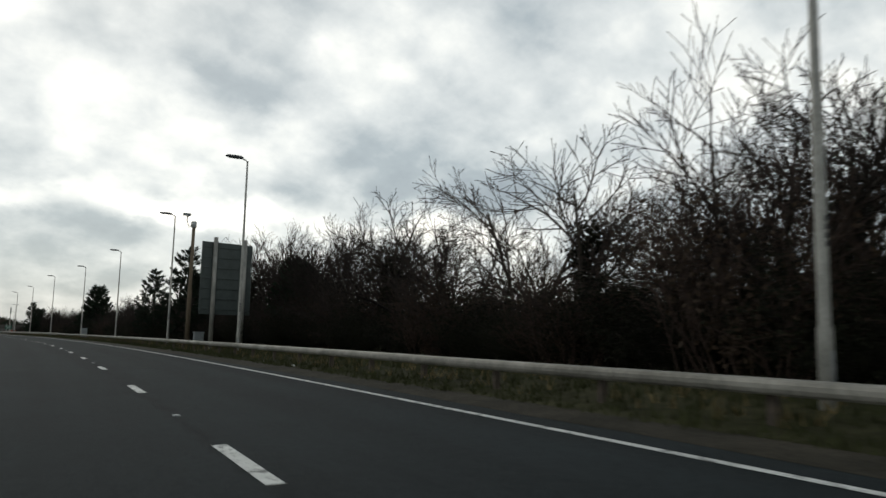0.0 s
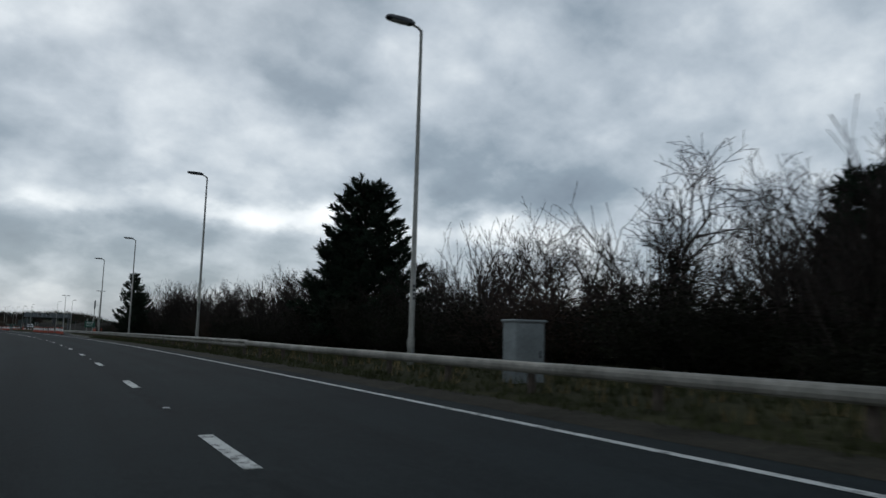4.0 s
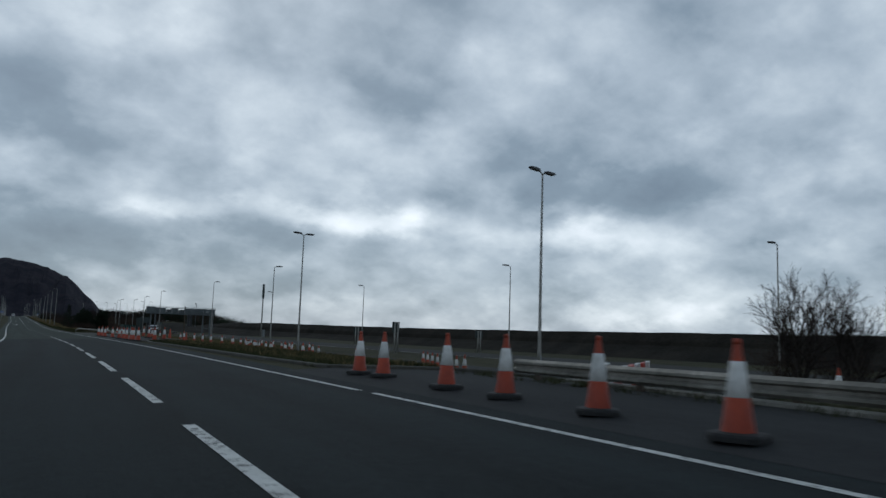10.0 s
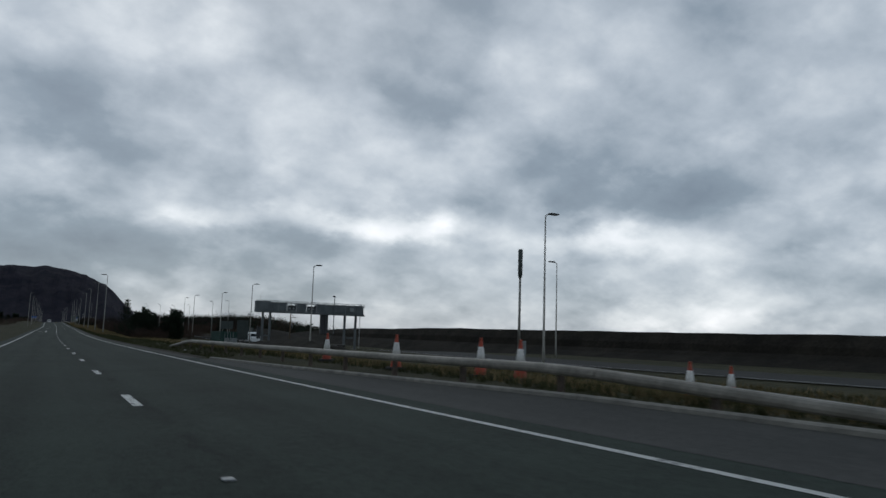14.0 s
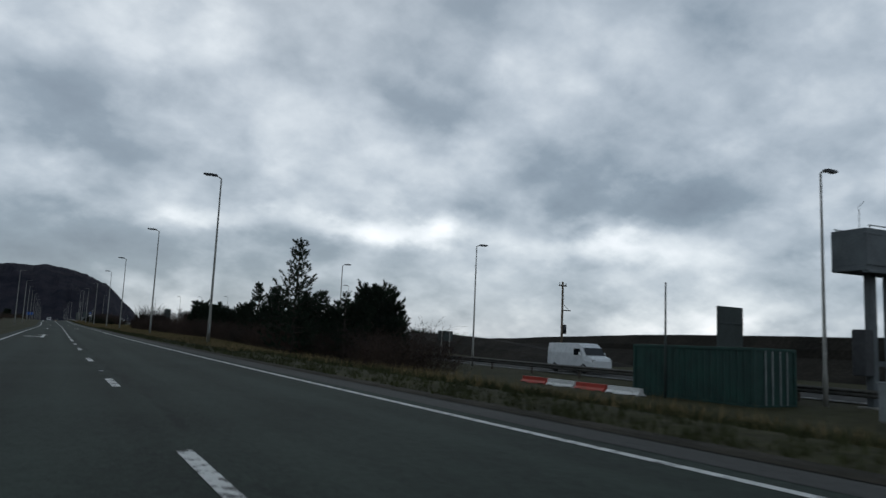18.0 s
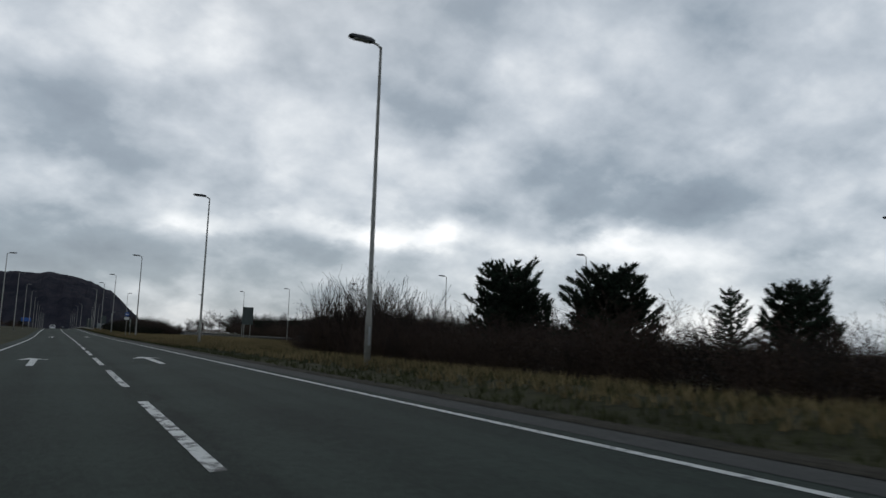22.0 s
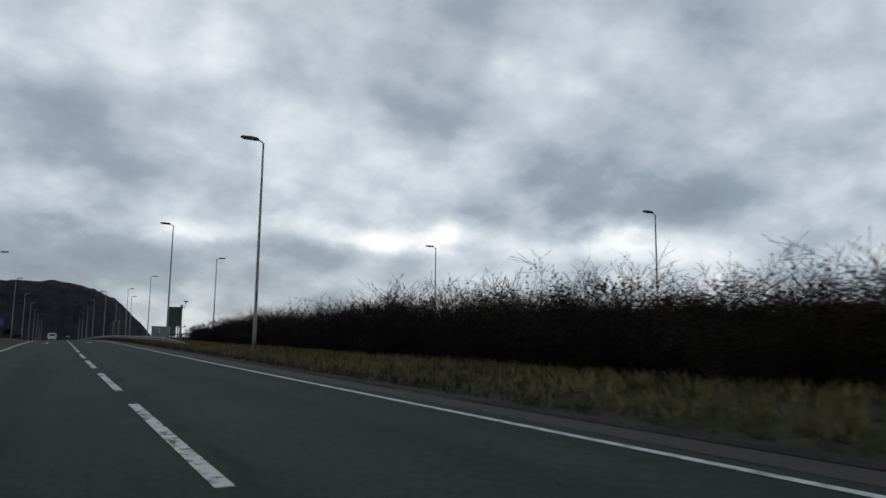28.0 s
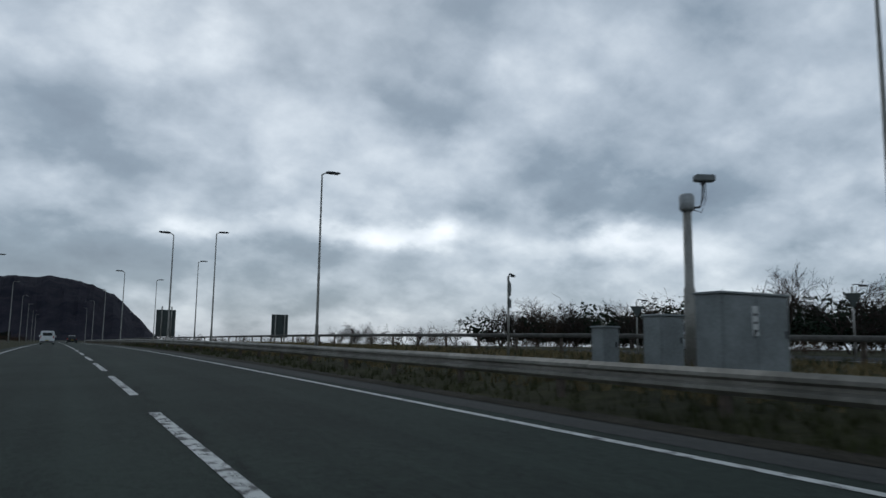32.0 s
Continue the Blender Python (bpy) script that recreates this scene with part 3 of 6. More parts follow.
# ---- the carriageway beyond the reserve ----
OPP = [(-600, 30), (480, 30), (600, 28.4), (640, 28), (690, 24.5), (760, 20.5), (900, 16), (1200, 12), (4600, 12)]
tagged(sheet("road", [s for s in S_ALL if -60 <= s <= 1400], lambda s: [lin(s, OPP) + k for k in (0, 2.5, 5, 7.5, 9.5)], lambda s, lat: ground_z(s, lat) + 0.05, M_ROAD_FAR), "grey asphalt of the opposite carriageway", "road", kind="structure")
tagged(sheet("road_line", span(150, 900, 5), lambda s: [lin(s, OPP) + 0.6, lin(s, OPP) + 0.75], lambda s, lat: ground_z(s, lat) + 0.056, M_PAINT), "white edge line of the opposite carriageway", "road marking", kind="structure")

# ---- road markings ----
lines = thing("lane_line", "worn white broken lane line", "road marking", kind="structure")


def strip(s0, s1, l0, l1, lift=0.006):
    b = Build()
    ss = span(s0, s1, 2.0)
    for i, (p, q) in enumerate(zip(ss, ss[1:])):
        quad = []
        for s, lat in ((p, l0), (p, l1), (q, l1), (q, l0)):
            x, y, _ = road(s, lat)
            quad.append((x, y, CROSS * lat + lift))
        b.add(quad, [(0, 1, 2, 3)])
    return b


DASH_AT = [(-60, 1.5), (170, 1.5), (240, 1.45), (290, 1.35), (420, 1.2), (480, 1.25), (560, 1.15), (700, 1.25), (740, 1.35), (4600, 1.35)]


def dashes(first, last, count, length):
    for i in range(count):
        s = first + (last - first) * i / max(count - 1, 1)
        lat = lin(s, DASH_AT)
        part("dash", strip(s, s + length, lat - 0.075, lat + 0.075), M_PAINT if s < 260 else M_PAINT_WORN, lines)


for first, last, count, length in ((-39.5, 167.3, 24, 2.1), (176.7, 176.7, 1, 2.1), (182.7, 209.4, 4, 6.0), (218.2, 253.4, 5, 6.0), (262.0, 296.4, 5, 6.0), (305.2, 305.2, 1, 6.0), (324.9, 391.5, 8, 2.3), (401.7, 441.4, 5, 2.2), (449.4, 449.4, 1, 2.2),
                                   (456.4, 484.8, 4, 6.1), (494.4, 532.4, 5, 6.3), (541.6, 569.3, 4, 6.8), (578.5, 633.9, 7, 6.8), (643.5, 680.9, 5, 6.5), (690.0, 727.3, 5, 6.2), (736.3, 997.0, 30, 5.9)):
    dashes(first, last, count, length)
tagged(sheet("edge_line", span(-60, 236, 4), lambda s: [4.94, 5.06], lambda s, lat: CROSS * lat + 0.006, M_PAINT), "continuous white edge line beside the reserve", "road marking", kind="structure")
tagged(sheet("edge_line", span(236.6, 1300, 4), lambda s: [4.92, 5.04], lambda s, lat: CROSS * lat + 0.006, M_PAINT), "continuous white edge line beside the reserve", "road marking", kind="structure")
tagged(sheet("edge_line", span(-60, 1300, 4), lambda s: [-2.75, -2.6], lambda s, lat: CROSS * lat + 0.006, M_PAINT), "continuous white edge line along the near verge", "road marking", kind="structure")


def arrow(s, lat, lean):
    """A deflection arrow: long shaft and a swept head, leaning to one side."""
    b = Build()
    for pts in (((-6.6, 0.10), (-6.6, -0.10), (-1.5, -0.12 + lean * 0.1), (-1.5, 0.12 + lean * 0.1)), ((-1.9, 0.55), (-1.5, 0.05 + lean * 0.1), (0, lean)), ((-1.5, 0.05 + lean * 0.1), (-1.9, -0.50), (0, lean))):
        quad = []
        for ds, dl in pts:
            x, y, _ = road(s + ds, lat - dl)
            quad.append((x, y, CROSS * (lat - dl) + 0.007))
        b.add(quad, [tuple(range(len(quad)))])
    ob = new("road_arrow", b.mesh("road_arrow"))
    ob.data.materials.append(M_PAINT)
    tagged(ob, "white deflection arrow painted in the lane", "road marking", "painted arrows", "structure")


def fork_arrow(s, lat):
    """A straight-ahead arrow with a branch bending off to the left."""
    b = Build()
    for pts in (((-12.0, 0.12), (-12.0, -0.12), (-2.2, -0.10), (-2.2, 0.10)), ((-2.3, 0.46), (-2.3, -0.46), (0, 0)), ((-9.6, 0.11), (-8.4, 0.11), (-7.9, 0.75), (-8.6, 0.75)), ((-9.2, 0.75), (-7.2, 0.75), (-7.8, 1.35))):
        quad = []
        for ds, dl in pts:
            x, y, _ = road(s + ds, lat - dl)
            quad.append((x, y, CROSS * (lat - dl) + 0.007))
        b.add(quad, [tuple(range(len(quad)))])
    ob = new("road_arrow", b.mesh("road_arrow"))
    ob.data.materials.append(M_PAINT)
    tagged(ob, "white ahead and left arrow painted in the lane", "road marking", "painted arrows", "structure")


fork_arrow(478.6, -0.55)
for s, lat, lean in ((530.0, 3.05, 0.15), (529.6, -0.8, 0.25), (600.0, 3.05, 0.15), (598.0, -0.7, 0.25), (711.5, 3.05, 0.15), (711.9, -0.7, 0.25)):
    arrow(s, lat, lean)


def road_stud(i, s):
    ob = new("road_stud", Build().box(-0.05, -0.055, 0, 0.05, 0.055, 0.018, 0.008).mesh("road_stud"))
    ob.data.materials.append(M_GALV)
    ob.matrix_basis = at(s, lin(s, DASH_AT), CROSS * 1.4)
    tagged(ob, "small grey metal road stud between lane dashes", "road stud", "road studs")


for i in range(34):
    road_stud(i, 5.8 + 4.6 + 18.0 * i + (2.0 if i > 9 else 0))

# ---- street lamps ----
def lamp_pole(name, label, arms):
    """Ten-metre tapered column with one or two flat lantern heads; the head points to -x."""
    lamp = thing(name, label, "street lamp", "street lamps along the road")
    part("pole", Build().tube([(0, 0, -0.2), (0, 0, 1.25), (0, 0, 1.33), (0, 0, 9.75)], [0.098, 0.098, 0.078, 0.042], 10, True), M_POLE, lamp, smooth=True)
    part("service_door", Build().box(-0.035, -0.104, 0.45, 0.035, -0.092, 1.0, 0.004), M_GALV, lamp)
    for k, w in enumerate((0.06, 0.052, 0.058, 0.06)):
        part("text_bar", Build().box(-w / 2, -0.081, 2.30 + 0.11 * k, w / 2, -0.074, 2.37 + 0.11 * k), M_DARK, lamp)
    for side in arms:
        part("arm", Build().tube([(0, 0, 9.70), (-0.10 * side, 0, 9.80), (-0.42 * side, 0, 9.88)], [0.034, 0.034, 0.030], 8, True), M_POLE, lamp, smooth=True)
        rings = []
        for x, w, z0, z1 in ((0.22, 0.06, 9.84, 9.92), (0.34, 0.12, 9.83, 9.955), (0.60, 0.145, 9.845, 9.965), (0.98, 0.135, 9.865, 9.955), (1.06, 0.09, 9.885, 9.94)):
            rings.append([(-x * side, -w, z0), (-x * side, w, z0), (-x * side, w * 0.8, z1), (-x * side, -w * 0.8, z1)])
        head = part("lantern", Build().loft(rings), M_DARK, lamp, "flat dark grey lantern head")
        part("lens", Build().box(min(-0.40 * side, -0.92 * side), -0.10, 9.825, max(-0.40 * side, -0.92 * side), 0.10, 9.845, 0.005), M_LENS, head)
    return lamp


LAMP = lamp_pole("street_lamp", "tall galvanised street lamp with a flat lantern head", (1,))
LAMPS = [(5.9, 8.5), (35.7, 8.3), (55.0, 8.4), (80.6, 8.4), (106.7, 8.4), (130.6, 7.5), (163.2, 8.4), (183.8, 8.4), (451.2, 8.2), (481.1, 8.2), (518.0, 8.1), (547.1, 8.0), (589.6, 7.9), (629.8, 8.0), (661.5, 8.1), (691.7, 8.1)]
LAMPS += [(770.8, 7.4), (812, 7.2), (850, 7.2), (890, 7.2), (930, 7.2)]
for i, (s, lat) in enumerate(LAMPS):
    put(LAMP, at(s, lat, lin(s, [(0, 0.1), (60, -0.2), (85, -0.5), (106, -0.2), (150, 0.0), (184, -0.55), (400, 0.4), (520, 0.5), (560, 0.3), (592, 0.1), (660, 0.4), (700, 0.35), (765, -1.2), (800, -0.6)])), i == 0)
for s in (560, 600, 640, 682, 724, 766, 808, 850, 892, 934, 980, 1020):
    copy_thing(LAMP, at(s, -6.5, turn=180))
FARLAMPS = [(425.2, 27.0, 8.7), (303.5, 22.2, 8.36), (348.8, 26.3, 9.14), (389.5, 25.0, 8.9), (455.0, 28.4, 8.5), (512.4, 30.1, 9.2), (282.7, 39.1, 8.22), (254.4, 39.8, 7.64), (369.7, 42.9, 9.06), (575, 41.1, 9.0), (600.1, 39.6, 9.24), (634.8, 39.4, 9.9), (667.1, 38.1, 10.5), (692, 33, 10.2), (723.5, 17.6, 10.9), (752.4, 12.8, 10.4), (775.1, 11.3, 9.7), (324.3, 42.4, 8.4), (523.4, 43.6, 9.3), (553.3, 44.7, 9.9), (800, 14, 9.8), (830, 13, 9.8), (483.9, 28, 8.9)]
for s, lat, top in FARLAMPS:
    z = ground_z(s, lat)
    copy_thing(LAMP, at(s, lat, z, 180 if lat < 31 else 0, (top - z) / 9.85))
TWIN = lamp_pole("twin_street_lamp", "tall street lamp with two lantern heads spread like wings", (1, -1))
for i, (s, lat, top) in enumerate(((250.3, 18.7, 8.6), (276.1, 16.1, 8.4))):
    z = ground_z(s, lat)
    put(TWIN, at(s, lat, z, 20, (top - z) / 9.85), i == 0)


# ---- crash barriers ----
BOXBEAM = [(0.0, -0.08), (0.015, -0.09), (0.14, -0.09), (0.168, -0.062), (0.18, -0.02), (0.176, 0.03), (0.158, 0.066), (0.125, 0.084), (0.015, 0.09), (0.0, 0.08)]
WBEAM = [(0.0, -0.155), (0.02, -0.155), (0.085, -0.10), (0.085, -0.055), (0.02, -0.02), (0.02, 0.02), (0.085, 0.055), (0.085, 0.10), (0.02, 0.155), (0.0, 0.155), (0.065, 0.10), (0.065, 0.055), (0.0, 0.02), (0.0, -0.02), (0.065, -0.055), (0.065, -0.10)]


def barrier(label, line, tops, profile, face, post_every, s0, s1, section=6.4, steel=None):
    """A run of steel barrier: swept beam lengths and posts. face: -1 when the beam looks to the drive's side."""
    run = thing("crash_barrier", label, "crash barrier")
    n = round((s1 - s0) / section)
    for i in range(n):
        a, b = s0 + (s1 - s0) * i / n, s0 + (s1 - s0) * (i + 1) / n
        rings = []
        for s in span(a, b - 0.015, 1.6):
            x, y, h = road(s, lin(s, line))
            top = lin(s, tops)
            ring = []
            for o, z in profile:
                ring.append((x + o * face * math.cos(h), y + o * face * math.sin(h), top - max(q[1] for q in profile) + z + (0.004 if i % 2 else 0)))
            rings.append(ring)
        part("beam", Build().loft(rings), steel or M_RAIL, run)
    s = s0 + 0.8
    while s < s1:
        lat = lin(s, line)
        x, y, h = road(s, lat - face * 0.06)
        z, top = ground_z(s, lat), lin(s, tops)
        if top - z > 0.3:
            me = Build().box(-0.05, -0.06, -0.3, 0.05, 0.06, top - z - 0.05, 0.008).mesh("post")
            ob = part("post", me, M_RUST, run)
            ob.matrix_basis = Matrix.Translation((x, y, z)) @ Matrix.Rotation(h, 4, "Z")
        s += post_every
    return run


barrier("grey steel box-beam crash barrier on short posts", [(-20, 7.0), (165, 7.0)], [(-20, 0.765), (110, 0.775), (116, 0.81), (165, 0.83)], BOXBEAM, -1, 2.844, -18, 118)
barrier("grey corrugated steel crash barrier beside the reserve", [(118, 7.0), (165, 7.0), (188, 7.7), (210, 9.0), (238, 9.3)], [(118, 0.85), (170, 0.84), (238, 0.72)], WBEAM, -1, 3.2, 118, 238)
barrier("grey steel box-beam crash barrier past the works", [(316, 8.8), (324, 8.0), (332, 7.6), (365, 7.5)], [(316, 0.45), (323, 0.84), (358, 0.86), (365, 0.4)], BOXBEAM, -1, 3.2, 316, 365)
barrier("grey corrugated crash barrier with its end sloping into the grass", [(677, 8.5), (680, 7.9), (684, 7.15), (690, 7.0), (920, 7.0)], [(677, 0.3), (679, 0.45), (684, 0.82), (690, 0.85), (700, 0.84), (920, 0.82)], WBEAM, -1, 3.2, 677, 920)
barrier("weathered open crash barrier before the opposite carriageway", [(552, 24.5), (640, 23.5), (700, 20.5), (760, 18), (900, 14)], [(552, 0.95), (640, 0.95), (700, 1.3), (735, 1.42), (800, 1.35), (900, 1.3)], BOXBEAM, -1, 3.2, 552, 898, 12.8, M_RAIL_DARK)

barrier("dark weathered crash barrier along the opposite carriageway", [(385, 28.6), (548, 26.5)], [(385, 0.55), (410, -0.02), (475, -0.02), (520, 0.75), (548, 0.85)], WBEAM, -1, 4.8, 388, 546, 12.8, M_RAIL_DARK)


# ---- traffic cones ----
def traffic_cone():
    cone = thing("traffic_cone", "orange-red traffic cone with a white sleeve on a black base", "traffic cone", "traffic cones at the works")
    part("base", Build().loft([[(x * k, y * k, z) for x, y in ((0.27, 0.17), (0.17, 0.27), (-0.17, 0.27), (-0.27, 0.17), (-0.27, -0.17), (-0.17, -0.27), (0.17, -0.27), (0.27, -0.17))] for k, z in ((1.0, 0.0), (1.0, 0.05), (0.93, 0.075), (0.6, 0.085))]), M_RUBBER, cone, "black rubber base")
    part("body", Build().tube([(0, 0, 0.08), (0, 0, 0.42), (0, 0, 0.44), (0, 0, 1.0)], [0.165, 0.118, 0.105, 0.03], 14), M_CONE, cone, smooth=True)
    part("sleeve", Build().tube([(0, 0, 0.42), (0, 0, 0.425), (0, 0, 0.775), (0, 0, 0.78)], [0.112, 0.121, 0.069, 0.062], 14), M_WHITE, cone, "white reflective sleeve", True)
    part("tip", Build().tube([(0, 0, 0.95), (0, 0, 1.0), (0, 0, 1.01)], [0.038, 0.034, 0.012], 12, True), M_CONE, cone, smooth=True)
    return cone


CONES = [(197.8, 6.0), (200.5, 6.2), (204.3, 6.4), (207.2, 6.5), (209.9, 6.7), (212.2, 6.8), (214.4, 6.6), (216.4, 6.6), (218.1, 6.5), (220, 6.3), (222.8, 6.3), (225.2, 6.2), (227.3, 6.2), (229.1, 6.1), (231.5, 6.3), (233.9, 6.4), (235.9, 6.4), (239.3, 6.6), (240.5, 6.5)]
CONES += [(283.1, 7.3), (283.4, 6.2), (284.4, 6.3), (285.6, 6.1), (286.6, 6.1), (287.7, 6.2), (289.8, 6.1), (292, 6.1), (295, 6.1), (300.4, 6.1), (305.6, 5.95), (309, 5.95), (313.6, 6.1), (286.5, 8.5), (293.2, 16.8), (295.4, 8.6), (302.2, 9.1), (305.6, 8.4), (301, 9.7), (338, 8.9), (332, 8.9), (328.6, 9.7), (327.4, 10.1), (326.3, 14.6), (327.4, 17.4)]
CONES += [(217.5, 20.0), (221.2, 18.1), (222.7, 22.5), (231.3, 20.9), (232.8, 19.1), (237.9, 20.7), (227, 19.5), (719, 15.5)]
# smaller cones round the crossover lane
SMALL_CONES = [(248.6 + 1.8 * i, 14.0 + 0.66 * i) for i in range(8)] + [(270, 14.5), (268.5, 15.0), (267, 13.5), (266, 16.5), (283.1, 9.4), (281.2, 9.8), (280.2, 10.2), (279.2, 10.6), (278.4, 11.2), (277.6, 11.8), (286.5, 18.8), (288.7, 18.8), (285.3, 18.6), (287.6, 21.0), (284.2, 18.3), (283.1, 17.3)]
SMALL_CONES += [(280.8 - 0.5 * i, 13.6 + 0.30 * i + 0.3 * math.sin(i * 2.3)) for i in range(12)] + [(284 + 2.3 * i, 16.0 + 0.42 * i + 0.3 * math.sin(i * 1.7)) for i in range(12)] + [(296 + 3.4 * i, 21.5 - 0.2 * i) for i in range(6)]


def cone_z(s, lat):
    paved = lat < 9.5 and (s < 243 or s > 283) or 239 < s < 243.5 or 283 < s < 293 and lat < 20.7 or 243 <= s <= 284 and 15.2 < lat < 20.7
    return pave_z(s, lat) + 0.012 if paved and s < 344 else sheet_z(s, lat) - 0.01


_rng = random.Random(5)
CONE = traffic_cone()
for i, (s, lat) in enumerate(CONES):
    put(CONE, at(s, lat, cone_z(s, lat), _rng.uniform(0, 90)), i == 0)
for s, lat in SMALL_CONES:
    copy_thing(CONE, at(s, lat, cone_z(s, lat), _rng.uniform(0, 90), 0.72))


def plain_cone():
    """A tall cone with no sleeve."""
    cone = thing("traffic_cone", "plain orange-red traffic cone without a sleeve in the grass", "traffic cone", "traffic cones at the works")
    part("base", Build().box(-0.24, -0.24, 0, 0.24, 0.24, 0.06, 0.02), M_RUBBER, cone, "black rubber base")
    part("body", Build().tube([(0, 0, 0.05), (0, 0, 0.09), (0, 0, 0.98), (0, 0, 1.0)], [0.17, 0.155, 0.035, 0.025], 14, True), M_CONE, cone, smooth=True)
    return cone


PLAIN = plain_cone()
for i, (s, lat) in enumerate(((299.9, 12.7), (295.4, 10.4), (214.8, 12.2), (212.2, 12.9), (197.8, 9.9))):
    put(PLAIN, at(s, lat, cone_z(s, lat)), i == 0)


# ---- winter vegetation ----
def grow(b, rng, p, d, length, radius, level, spread, tips, kids=(5, 5, 4), lift=0.25, sides=(5, 4, 3, 3), thin=0.0105):
    """One limb and its offshoots, thinner and shorter at each level."""
    left = len(kids) - level
    n = 4 if left > 1 else (2 if left == 1 else 1)
    pts, rad = [p], [radius]
    for i in range(n):
        d = (d + Vector((rng.gauss(0, 0.16), rng.gauss(0, 0.16), rng.gauss(0, 0.10) + lift * 0.22))).normalized()
        p = p + d * (length / n)
        pts.append(p)
        rad.append(max(radius * (1 - 0.72 * (i + 1) / n), thin))
    b[min(level, 1)].tube(pts, rad, sides[min(level, 3)])
    if level >= len(kids):
        tips.append(p)
        return
    for k in range(kids[level]):
        f = 0.25 + 0.75 * (k + rng.random()) / kids[level]
        i = min(int(f * n), n - 1)
        q = pts[i].lerp(pts[i + 1], f * n - i)
        axis = (pts[i + 1] - pts[i]).normalized()
        side = axis.cross(Vector((rng.gauss(0, 1), rng.gauss(0, 1), rng.gauss(0, 1)))).normalized()
        grow(b, rng, q, (axis + side * spread * rng.uniform(0.6, 1.3)).normalized(), length * rng.uniform(0.42, 0.62) * (1.1 - 0.35 * f), rad[i] * 0.62, level + 1, spread, tips, kids, lift, sides, thin)


def leaf_quads(b, rng, where, count, reach, size):
    for _ in range(count):
        c = rng.choice(where) + Vector((rng.gauss(0, reach), rng.gauss(0, reach), rng.gauss(0, reach * 0.7)))
        a = Vector((rng.gauss(0, 1), rng.gauss(0, 1), rng.gauss(0, 1))).normalized() * size * rng.uniform(0.6, 1.3)
        u = a.cross(Vector((rng.gauss(0, 1), rng.gauss(0, 1), rng.gauss(0, 1)))).normalized() * size * 0.55
        b.add([tuple(c - a), tuple(c + u), tuple(c + a), tuple(c - u)], [(0, 1, 2, 3)])


def bare_tree(seed, stems, spread, lift, kids, ivy=0, girth=0.15, thin=0.0138):
    """A leafless tree ten metres high, of one or several stems."""
    rng = random.Random(seed)
    tree = thing("bare_tree", "leafless winter tree with fine upswept twigs", "tree", "bare trees along the reserve")
    b, tips = (Build(), Build()), []
    for i in range(stems):
        a = math.tau * (i + rng.random() * 0.6) / stems
        out = 0.10 if stems == 1 else 0.34
        d = Vector((math.cos(a) * out, math.sin(a) * out, 1)).normalized()
        grow(b, rng, Vector((math.cos(a) * 0.15 * (stems > 1), math.sin(a) * 0.15 * (stems > 1), -0.3)), d, rng.uniform(6.6, 8.0), girth * rng.uniform(0.8, 1.15), 0, spread, tips, kids, lift, thin=thin)
    part("trunk", b[0], M_BARK, tree)
    part("crown", b[1], M_TWIG, tree, "fine bare twigs")
    if ivy:
        c = Build()
        leaf_quads(c, rng, [Vector((0.1 * rng.gauss(0, 1), 0.1 * rng.gauss(0, 1), 0.3 + 0.14 * k)) for k in range(36)], ivy, 0.30, 0.11)
        part("ivy", c, M_IVY, tree, "dark ivy climbing the trunk")
    return tree


def shrub(seed, name, label, twig, leaf, leaves, stems=34, height=3.0, wide=0.55, leaf_size=0.05, kids=(0, 5, 4)):
    """A thicket of thin stems three metres high with some leaves left in it."""
    rng = random.Random(seed)
    bush = thing(name, label, "shrub", "scrub along the reserve")
    b, tips, c = (Build(), Build()), [], Build()
    for i in range(stems):
        a = rng.random() * math.tau
        r = rng.random() ** 0.6 * 1.1
        d = Vector((math.cos(a) * wide * r, math.sin(a) * wide * r, 1)).normalized()
        grow(b, rng, Vector((math.cos(a) * r, math.sin(a) * r, -0.1)), d, height * rng.uniform(0.5, 0.95) * (1.1 - 0.35 * r), 0.016, 1, 0.75, tips, kids, 0.28, (3, 3, 3, 3), 0.0058)
    part("crown", b[1], twig, bush)
    if leaves:
        leaf_quads(c, rng, [t * 0.85 for t in tips] + [t * 0.6 for t in tips] + [t * 0.35 for t in tips], leaves, 0.13, leaf_size)
        part("foliage", c, leaf, bush)
    return bush


